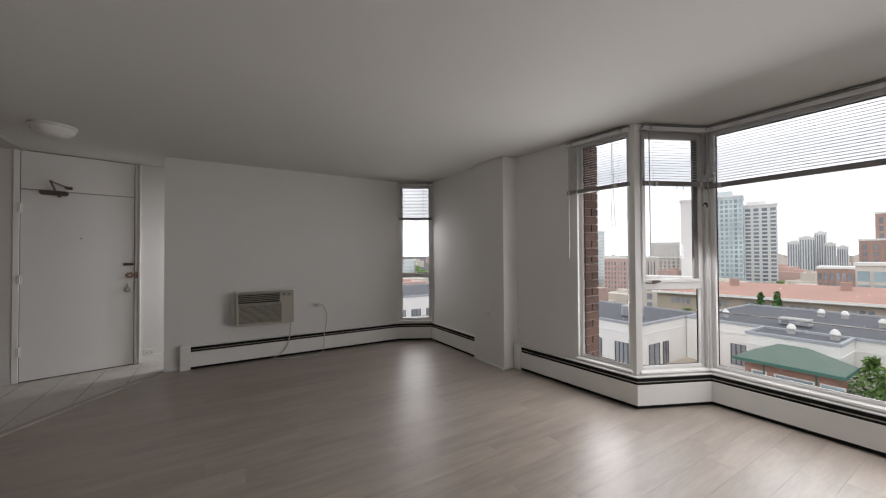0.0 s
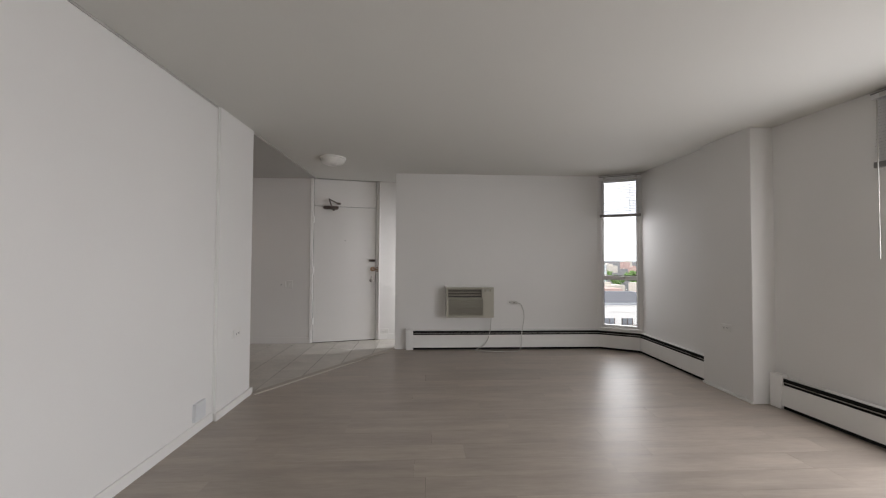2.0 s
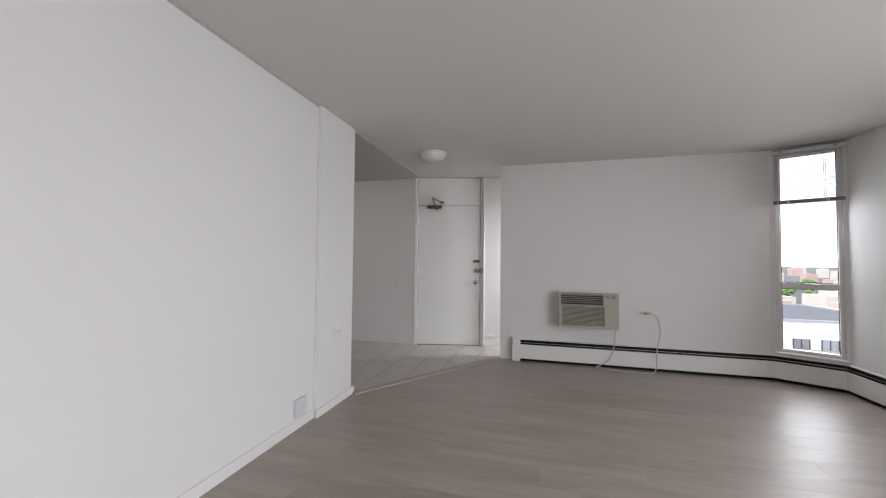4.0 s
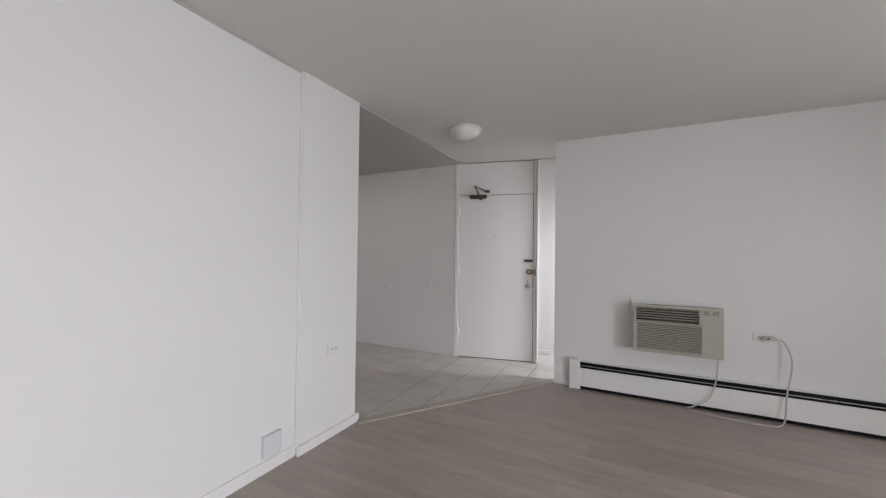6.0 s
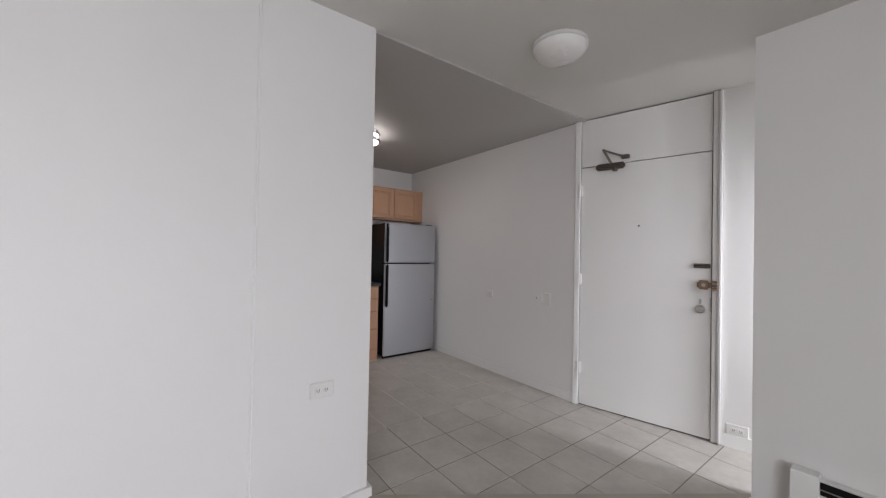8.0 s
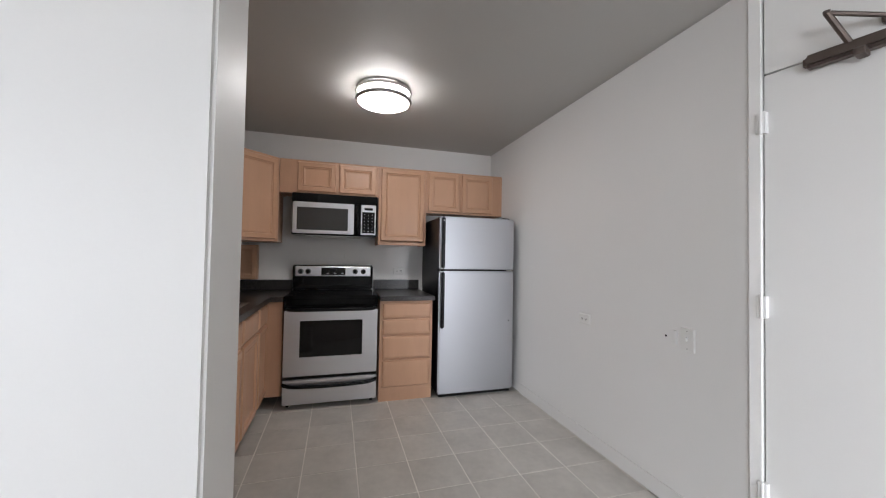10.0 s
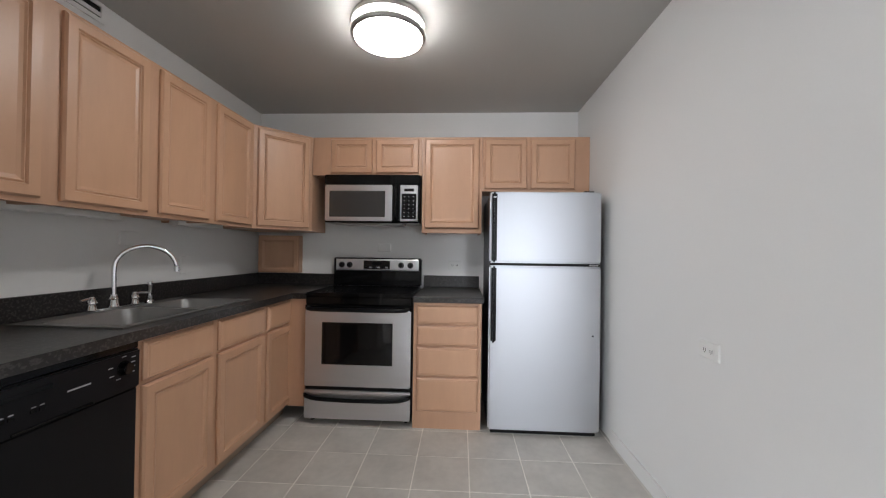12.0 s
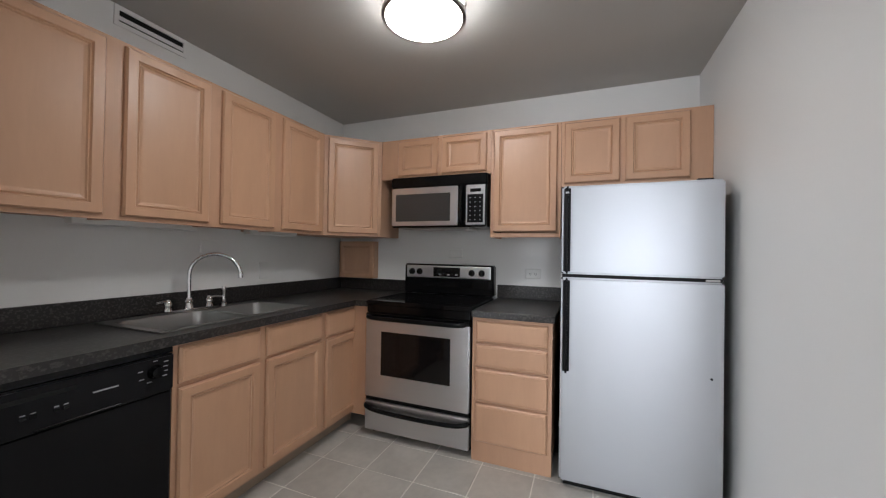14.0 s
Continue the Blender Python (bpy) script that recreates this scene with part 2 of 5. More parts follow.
# ---- the large structure ----
def build_structure():
    out = 0.30
    bm = bmesh.new()
    # rooms' walls, faces toward the room; each body lies to the left of its way
    wall_run(bm, (XL - 0.022, YB), (XL - 0.022, YL0 + 0.02), 0.12, 0, H)
    structure("wall_living_west", bm, M_WALL, "plain white painted wall of the living room", "wall")
    bm = blocks((XL - 0.31, YL0, 0, XL, YL1, H + 0.02), bevel=0.010, seg=3)
    structure("wall_chase", bm, M_WALL, "white painted boxed chase ending the wall", "wall")
    bm = bmesh.new()
    box(bm, XL - 0.3, YB - 0.2, 0, X_S + 0.9, YB, H)
    structure("wall_south", bm, M_WALL, "plain white painted wall closing the living room", "wall")
    bm = bmesh.new()
    box(bm, X_ACL, Y_AC, 0, NW_A[0], Y_AC + 0.12, H)
    structure("wall_air_conditioner", bm, M_WALL, "white painted wall carrying the air conditioner", "wall")
    # narrow window wall
    bm = bmesh.new()
    m, n = run(NW_B, NW_A)
    wall_run(bm, NW_A, NW_B, out, 0, H, [(0.05, n - 0.03, SILL, HEAD)])
    structure("wall_corner_window", bm, M_WALL, "white painted splayed wall round a narrow window", "wall")
    bm = bmesh.new()
    wall_run(bm, (X_N, NW_B[1]), (X_N, COL[2] - 0.02), out, 0, H)
    structure("wall_east_north", bm, M_WALL, "plain white painted outer wall", "wall")
    bm = blocks((COL[0], COL[1], 0, COL[0] + 0.5, COL[2], H), bevel=0.004)
    structure("wall_column", bm, M_WALL, "white painted structural column standing proud of the wall", "column")
    bm = bmesh.new()
    wall_run(bm, S_A, BAY_C, 0.09, 0, H, [(0.822, 1.335, SILL, HEAD)])
    structure("wall_east_south", bm, M_WALL, "white painted outer wall with a tall window", "wall")
    for name, p, q, holes in (("wall_bay_north", BAY_C, BAY_D, (0.05, 0.690)), ("wall_bay_east", BAY_D, BAY_E, (0.012, 3.70)),
                              ("wall_bay_south", BAY_E, BAY_F, (0.05, 0.675))):
        bm = bmesh.new()
        wall_run(bm, p, q, 0.09, 0, H, [(*holes, SILL, HEAD)])
        structure(name, bm, M_WALL, "white painted bay wall under and over the glazing", "wall")
    bm = bmesh.new()
    wall_run(bm, BAY_F, (BAY_F[0], YB), out, 0, H)
    structure("wall_east_end", bm, M_WALL, "plain white painted outer wall", "wall")
    # kitchen and entry
    bm = bmesh.new()
    box(bm, KX, KY1, 0, DOOR_L[0] - 0.05, KY1 + 0.15, H)
    structure("wall_kitchen_north", bm, M_WALL, "white painted kitchen wall with outlets and a switch", "wall")
    bm = bmesh.new()
    box(bm, KX - 0.15, KY0 - 0.15, 0, KX, KY1 + 0.15, H)
    structure("wall_kitchen_west", bm, M_WALL, "white painted kitchen wall behind the range", "wall")
    bm = bmesh.new()
    box(bm, KX, KY0 - 0.15, 0, XL - 0.31, KY0, H)
    structure("wall_kitchen_south", bm, M_WALL, "white painted kitchen wall behind the sink", "wall")
    # entry wall round the door, and the short side hall that brings daylight
    m, n = run(DOOR_L, DOOR_R)
    bm = bmesh.new()
    box(bm, n + 0.05, 0, 0, n + 1.3, 0.15, H, m)
    structure("wall_entry", bm, M_WALL, "white painted wall beside the entrance door", "wall")
    bm = bmesh.new()
    box(bm, -0.05, 0.05, 0, n + 0.05, 0.2, H, m)
    structure("wall_entry_behind", bm, M_WALL, "wall closing the doorway behind the door leaf", "wall")
    bm = bmesh.new()
    wall_run(bm, (HALL_X, 6.5), (HALL_X, Y_AC + 0.12), 0.15, 0, H, [(0.30, 1.02, 0.05, 2.3)])
    structure("wall_side_hall", bm, M_WALL, "white painted end wall of the side hall with a window", "wall")
    # floors and ceilings
    bm = bmesh.new()
    box(bm, KX - 0.2, YB - 0.3, -0.2, 5.7, 7.0, -0.012)
    structure("floor_slab", bm, M_SUB, "grey screed under the flooring", "floor")
    bm = bmesh.new()
    # the slab follows the outer faces of the walls
    edge = [(XL - 0.0125, YB - 0.3), (4.68, YB - 0.3), (4.68, -2.65), (5.34, -2.30), (5.34, 1.66), (4.68, 1.95),
            (4.62, 3.0), (4.62, 5.11), (3.96, 5.46), (2.5, 5.46), (2.5, 7.0), (XL - 0.0125, 7.0)]
    low, top = [[bm.verts.new((x, y, z)) for x, y in edge] for z in (H, H + 0.2)]
    bm.faces.new(low[::-1])
    bm.faces.new(top)
    for i in range(len(edge)):
        j = (i + 1) % len(edge)
        bm.faces.new((low[i], low[j], top[j], top[i]))
    structure("ceiling", bm, M_CEIL, "smooth off-white painted ceiling", "ceiling")
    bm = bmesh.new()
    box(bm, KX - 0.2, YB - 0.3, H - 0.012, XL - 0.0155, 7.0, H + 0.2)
    structure("ceiling_kitchen", bm, M_CEIL_K, "kitchen ceiling in a darker grey than the living room's", "ceiling")


build_structure()

# ---- shared pieces ----
M_SLAT = material("blind_slat", (0.70, 0.70, 0.70), 0.45, vary=0.03, bump=0)
M_RAIL = material("blind_rail", (0.20, 0.19, 0.185), 0.5, vary=0.05, bump=0)
M_CORD = material("cord_plastic", (0.50, 0.49, 0.465), 0.5, vary=0.03, bump=0)
M_AC = material("aged_beige_plastic", (0.42, 0.40, 0.335), 0.45, vary=0.05, scale=6, bump=0.01)
# dark plastic; on the recess backs it paints the shade behind the louvres
M_AC_DARK = material("dark_plastic_and_louvre_shade", (0.05, 0.046, 0.04), 0.6, vary=0.1, bump=0)
M_BRASS = material("worn_brass", (0.30, 0.195, 0.13), 0.42, metal=1.0, vary=0.12, scale=30, bump=0)
M_BRONZE = material("brown_metal", (0.125, 0.098, 0.085), 0.45, metal=0.7, vary=0.1, scale=30, bump=0)
M_NICKEL = material("brushed_nickel", (0.44, 0.43, 0.41), 0.32, metal=1.0, vary=0.05, bump=0)
M_OPAL = material("opal_glass", (0.80, 0.79, 0.76), 0.25, vary=0.02, bump=0)
M_THRESH = material("threshold_strip", (0.40, 0.36, 0.315), 0.55, vary=0.08, scale=9, bump=0.02)


def strip(bm, pts, d0, d1, z0, z1):
    """Adds a mitred bar along plan points, from d0 to d1 to the right of the way."""
    p = [Vector(q) for q in pts]
    loops = []
    for i, q in enumerate(p):
        ns = []
        for a, b in ((i - 1, i), (i, i + 1)):
            if a >= 0 and b < len(p):
                d = (p[b] - p[a]).normalized()
                ns.append(Vector((d.y, -d.x)))
        n = sum(ns, Vector((0, 0))).normalized()
        n /= n.dot(ns[0])
        loops.append([bm.verts.new((*(q + n * d), z)) for d, z in ((d0, z0), (d1, z0), (d1, z1), (d0, z1))])
    for a, b in zip(loops, loops[1:]):
        for k in range(4):
            bm.faces.new((a[k], b[k], b[(k + 1) % 4], a[(k + 1) % 4]))
    bm.faces.new(loops[0])
    bm.faces.new(loops[-1][::-1])
    bmesh.ops.recalc_face_normals(bm, faces=bm.faces[:])


def bar(pts, d0, d1, z0, z1):
    bm = bmesh.new()
    strip(bm, pts, d0, d1, z0, z1)
    return bm


def nested(w, h, loops, back):
    """A panel w by h whose front steps through loops of (inset, depth toward the room), with its back at y = back."""
    bm = bmesh.new()
    rings = []
    for inset, y in [(0, back)] + [(i, -d) for i, d in loops]:
        rings.append([bm.verts.new(p) for p in ((inset, y, inset), (w - inset, y, inset), (w - inset, y, h - inset), (inset, y, h - inset))])
    for a, b in zip(rings, rings[1:]):
        for k in range(4):
            bm.faces.new((a[k], a[(k + 1) % 4], b[(k + 1) % 4], b[k]))
    bm.faces.new(rings[-1])
    bm.faces.new(rings[0][::-1])
    bmesh.ops.recalc_face_normals(bm, faces=bm.faces[:])
    return bm


def moved(bm, x=0, y=0, z=0):
    bmesh.ops.translate(bm, verts=bm.verts[:], vec=(x, y, z))
    return bm


def plate(name, m, w, h, label, kind="outlet", surround=M_PLASTIC, deep=0.0):
    """A wall plate facing local -y with its sockets, toggle or nothing."""
    t = thing(name, m, label, "switch" if kind == "switch" else "outlet" if kind != "blank" else "wall plate")
    part("cover", moved(nested(w, h, [(0.0, 0.003 + deep), (0.004 + deep / 2, 0.007 + deep)], 0), -w / 2, 0, -h / 2), surround, t)
    if kind == "outlet":
        for s in (-1, 1):
            across = w >= h
            cx, cz = (s * 0.019, 0) if across else (0, s * 0.019)
            socket = part("socket", moved(nested(0.030, 0.026, [(0, 0.0075), (0.003, 0.009)], -0.005), cx - 0.015, 0, cz - 0.013), surround, t)
            part("slot", blocks((cx - 0.007, -0.0095, cz - 0.005, cx - 0.004, -0.0085, cz + 0.006), (cx + 0.004, -0.0095, cz - 0.005, cx + 0.007, -0.0085, cz + 0.006),
                                (cx - 0.002, -0.0095, cz - 0.011, cx + 0.002, -0.0085, cz - 0.007)), M_BLACK, socket)
    elif kind == "switch":
        part("toggle", blocks((-0.005, -0.020, -0.004, 0.005, -0.006, 0.014), bevel=0.002), surround, t)
        for s in (-1, 1):
            part("screw", blocks((-0.003, -0.0085, s * h * 0.38 - 0.003, 0.003, -0.0065, s * h * 0.38 + 0.003), bevel=0.001), M_NICKEL, t)
    return t


# ---- windows ----
def window(name, p, q, s0, s1, label, transom=None, casement=False, rail_z=1.9, wand=True, handle=False, depth=0.03, over=(0.02, 0.02), bar_z=None, cord_in=0.13):
    """A fixed or casement window in the run p to q, with its lowered-part-way blind as a thing of its own."""
    m, _ = run(p, q)
    w = thing(name, m, label, "window", "", "structure")
    f, g0, y0, y1 = 0.034, 0.024, depth, depth + 0.055
    z0, z1 = SILL, HEAD
    part("window_frame", blocks((s0, y0, z0, s0 + f, y1, z1), bevel=0.004), M_FRAME, w)
    part("window_frame", blocks((s1 - f, y0, z0, s1, y1, z1), bevel=0.004), M_FRAME, w)
    part("window_frame", blocks((s0 + f, y0, z0, s1 - f, y1, z0 + g0), bevel=0.004), M_FRAME, w)
    part("window_frame", blocks((s0 + f, y0, z1 - f, s1 - f, y1, z1), bevel=0.004), M_FRAME, w)
    part("window_sill", blocks((s0 - 0.02, -0.02, z0 - 0.022, s1 + 0.02, y1, z0 - 0.001), bevel=0.004), M_TRIM, w)
    part("glazing_bead", blocks((s0 + f + 0.001, y0 + 0.004, z0 + 0.0245, s1 - f - 0.001, y0 + 0.017, z0 + 0.034), bevel=0.003), M_FRAME, w)
    lower = [(z0 + g0, z1 - f)]
    if transom:
        part("transom", blocks((s0 + f, y0 - 0.006, transom - 0.03, s1 - f, y1, transom + 0.03), bevel=0.004), M_FRAME, w)
        lower = [(z0 + g0, transom - 0.03), (transom + 0.03, z1 - f)]
    for a, b in lower:
        pane = part("pane", blocks((s0 + f, y0 + 0.046, a, s1 - f, y0 + 0.052, b)), M_GLASS, w)
        pane.visible_shadow = False
        g = 0.006
        part("gasket", blocks((s0 + f, y0 + 0.039, a, s0 + f + g, y0 + 0.045, b), (s1 - f - g, y0 + 0.039, a, s1 - f, y0 + 0.045, b),
                              (s0 + f + g, y0 + 0.039, a, s1 - f - g, y0 + 0.045, a + g), (s0 + f + g, y0 + 0.039, b - g, s1 - f - g, y0 + 0.045, b)), M_BLACK, w)
    if casement:
        a, b, c = transom + 0.032, z1 - f - 0.002, 0.03
        sash = part("sash", blocks((s0 + f + 0.002, y0 - 0.012, a, s0 + f + c, y0 + 0.016, b), (s1 - f - c, y0 - 0.012, a, s1 - f - 0.002, y0 + 0.016, b),
                                   (s0 + f + c, y0 - 0.012, a, s1 - f - c, y0 + 0.016, a + c), (s0 + f + c, y0 - 0.012, b - c, s1 - f - c, y0 + 0.016, b)), M_FRAME, w)
        part("seal", blocks((s1 - f - c - 0.040, y0 - 0.006, a + c, s1 - f - c, y0 + 0.014, b - c)), M_RAIL, w, "dark edge of the casement")
        hook = [(s1 + 0.012, y0 - 0.014, 1.69), (s1 + 0.012, y0 - 0.03, 1.735), (s1 - 0.004, y0 - 0.034, 1.765), (s1 - 0.022, y0 - 0.03, 1.755), (s1 - 0.026, y0 - 0.026, 1.74)]
        part("latch", tube(smooth_run(hook, 5), 0.006, 8), M_BLACK, w, "black hooked window catch", True)
        x = s0 + f + 0.06
        op = part("crank_base", blocks((x + 0.02, y0 - 0.03, transom + 0.034, x + 0.10, y0 - 0.012, transom + 0.052), bevel=0.005, seg=2), M_BRONZE, w, "dark casement operator")
        part("crank_arm", tube([(x + 0.09, y0 - 0.036, transom + 0.046), (x + 0.03, y0 - 0.04, transom + 0.028), (x - 0.055, y0 - 0.04, transom + 0.034)], 0.006, 8), M_BRONZE, op)
    if handle:
        x = s0 + f + (s1 - s0 - 2 * f) * 0.62
        part("latch", blocks((x - 0.05, y0 - 0.03, transom + 0.012, x + 0.05, y0 - 0.008, transom + 0.026), (x - 0.01, y0 - 0.03, transom - 0.005, x + 0.01, y0 - 0.006, transom + 0.02), bevel=0.003), M_NICKEL, w)
    if bar_z:
        rail = tube([(s0 + f * 0.5, y1 + 0.02, bar_z), (s1 - f * 0.5, y1 + 0.02, bar_z)], 0.0055, 8)
        part("safety_bar", rail, M_RAIL, w, "thin grey metal bar across the glass")
    blind(m, s0 - over[0] + 0.02, s1 + over[1] - 0.02, rail_z, wand, cord_in)
    return w


def blind(m, s0, s1, rail_z, wand, cord_in=0.13):
    b = thing("window_blind", m, "white mini blind lowered part way over a window", "blind")
    y = -0.022
    top = H - 0.03
    part("headrail", blocks((s0 - 0.02, y - 0.02, top - 0.035, s1 + 0.02, y + 0.018, top), bevel=0.002), M_SLAT, b)
    for s in (s0 + 0.03, s1 - 0.06):
        part("valance_clip", blocks((s, y - 0.0245, top - 0.03, s + 0.03, y - 0.0205, top - 0.004), bevel=0.001), M_CORD, b)
    part("bracket", blocks((s0 - 0.02, y - 0.022, top, s1 + 0.02, y + 0.018, top + 0.008)), M_RAIL, b)
    part("bottom_rail", blocks((s0 - 0.015, y - 0.016, rail_z - 0.028, s1 + 0.015, y + 0.014, rail_z + 0.012), bevel=0.003), M_RAIL, b, "dark bottom rail with stacked slats")
    z, k = rail_z + 0.035, 0
    tilt = pose(0, 0, 0, 22)
    slat = bmesh.new()
    box(slat, s0 - 0.012, -0.0125, -0.0006, s1 + 0.012, 0.0125, 0.0006, tilt)
    me = mesh_of(slat, "slat", M_SLAT)
    while z < top - 0.04:
        ob = new("slat", me)
        ob.parent = b
        ob.location = (0, y, z)
        z += 0.0225
    for s in (s0 + 0.10, s1 - 0.10):
        part("rail_clip", blocks((s - 0.012, y - 0.019, rail_z - 0.031, s + 0.012, y + 0.016, rail_z + 0.014), bevel=0.002), M_CORD, b)
    for s in (s0 + 0.08, s1 - 0.08):
        part("ladder_cord", tube([(s, y, rail_z), (s, y, top - 0.03)], 0.0012, 6), M_CORD, b)
    if wand:
        part("wand", tube([(s0 + 0.02, y - 0.03, top - 0.05), (s0 + 0.02, y - 0.032, 1.28)], 0.004, 8), M_CORD, b)
        s = s1 - cord_in
        loop = [(s, y - 0.02, top - 0.05), (s + 0.003, y - 0.022, 1.9), (s - 0.006, y - 0.022, 1.66), (s + 0.004, y - 0.022, 1.56), (s + 0.018, y - 0.022, 1.54),
                (s + 0.028, y - 0.022, 1.58), (s + 0.022, y - 0.022, 1.72), (s + 0.016, y - 0.021, 1.93), (s + 0.014, y - 0.02, top - 0.05)]
        part("pull_cord", tube(smooth_run(loop, 6), 0.0020, 6), M_CORD, b)
        c = (s0 + s1) / 2
        part("cord_tail", tube(smooth_run([(c - 0.03, y - 0.017, rail_z - 0.06), (c - 0.018, y - 0.02, rail_z - 0.035), (c, y - 0.018, rail_z - 0.028), (c + 0.03, y - 0.02, rail_z - 0.034), (c + 0.045, y - 0.017, rail_z - 0.065)], 5), 0.002, 6), M_RAIL, b)


NW_LEN = math.hypot(NW_B[0] - NW_A[0], NW_B[1] - NW_A[1])
window("window_1", NW_A, NW_B, 0.05, NW_LEN - 0.03, "tall narrow grey-framed window in the splayed corner", transom=1.0, rail_z=1.88, handle=True)
window("window_2", S_A, BAY_C, 0.822, 1.335, "tall fixed window beside the bay", rail_z=1.935, over=(0.098, 0.02))
window("window_3", BAY_C, BAY_D, 0.05, 0.690, "splayed bay window with a casement over a fixed light", transom=1.03, casement=True, rail_z=1.935, over=(-0.015, 0.04), cord_in=0.105)
window("window_4", BAY_D, BAY_E, 0.012, 3.70, "wide fixed picture window of the bay", rail_z=1.915, bar_z=0.79)
window("window_5", BAY_E, BAY_F, 0.05, 0.675, "splayed bay window with a casement over a fixed light", transom=1.03, casement=True, rail_z=1.93)


# ---- baseboard heaters ----
def heater(name, pts, caps, label):
    t = thing(name, Matrix(), label, "heater")
    part("back_plate", bar(pts, 0.003, 0.012, 0.03, 0.265), M_TRIM, t)
    part("top_cap", bar(pts, 0.012, 0.046, 0.259, 0.265), M_TRIM, t)
    # core, slot and kick bars are black to paint the shade inside the heater
    part("fin_core", bar(pts, 0.013, 0.048, 0.045, 0.235), M_BLACK, t, "black core painting the shade behind the outlet slot")
    part("damper", bar(pts, 0.049, 0.054, 0.223, 0.229), M_NICKEL, t)
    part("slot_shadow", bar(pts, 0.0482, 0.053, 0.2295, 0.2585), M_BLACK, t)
    part("front_panel", bar(pts, 0.058, 0.066, 0.034, 0.205), M_TRIM, t)
    part("kick_shade", bar(pts, 0.013, 0.052, 0.004, 0.034), M_BLACK, t)
    for a, b in zip(pts, pts[1:]):
        m, n = run(a, b)
        for k in range(1, int(n / 1.25) + 1):
            bm = blocks((k * 1.25 - 0.02, -0.0685, 0.033, k * 1.25 + 0.02, -0.0655, 0.209), bevel=0.001)
            bm.transform(m)
            part("joint_cover", bm, M_TRIM, t)
    for (p, q), end in caps:
        m, n = run(p, q)
        s = 0 if end == 0 else n - 0.10
        part("end_cap", _capped(m, s), M_TRIM, t)
    return t


def _capped(m, s):
    bm = blocks((s, -0.074, 0.0, s + 0.10, -0.002, 0.285), bevel=0.004)
    bm.transform(m)
    return bm


heater("baseboard_heater", [(1.12, Y_AC), NW_A, NW_B, (X_N, COL[2] + 0.002)], [(((1.10, Y_AC), NW_A), 0)],
       "white hot-water baseboard heater with black outlet slots along the wall")
heater("baseboard_heater", [(X_S + 0.005, COL[1] - 0.07), BAY_C, BAY_D, BAY_E], [(((X_S + 0.001, COL[1] - 0.002), BAY_C), 0)],
       "white baseboard heater with black slots following the bay")

# ---- column and wall trim ----
structure("baseboard_column", bar([(COL[0] + 0.08, COL[2]), (COL[0], COL[2]), (COL[0], COL[1]), (X_S - 0.08, COL[1])][1:3], 0.0, 0.012, 0, 0.02), M_TRIM, "thin white shoe moulding at the column foot", "baseboard")
structure("baseboard_west", bar([(XL - 0.022, YB), (XL - 0.022, YL0)], 0.0, 0.008, 0, 0.07), M_WALL, "low painted baseboard along the living room wall", "baseboard")
structure("baseboard_chase", bar([(XL, YL0 - 0.004), (XL, YL1), (XL - 0.31, YL1)], 0.0, 0.017, 0, 0.06), M_WALL, "low painted baseboard round the chase", "baseboard")
structure("baseboard_kitchen", bar([(KX + 0.75, KY1), (DOOR_L[0] - 0.05, KY1)], 0.0, 0.010, 0, 0.085), M_WALL, "low painted baseboard along the kitchen wall", "baseboard")
structure("baseboard_air_conditioner_wall", bar([(X_ACL - 0.008, Y_AC), (1.10, Y_AC)], 0.0, 0.008, 0, 0.03), M_WALL, "low painted moulding at the wall's free end", "baseboard")

# ---- entrance door ----
DM, DN = run(DOOR_L, DOOR_R)
E_ANG = math.degrees(math.atan2(DOOR_R[1] - DOOR_L[1], DOOR_R[0] - DOOR_L[0]))


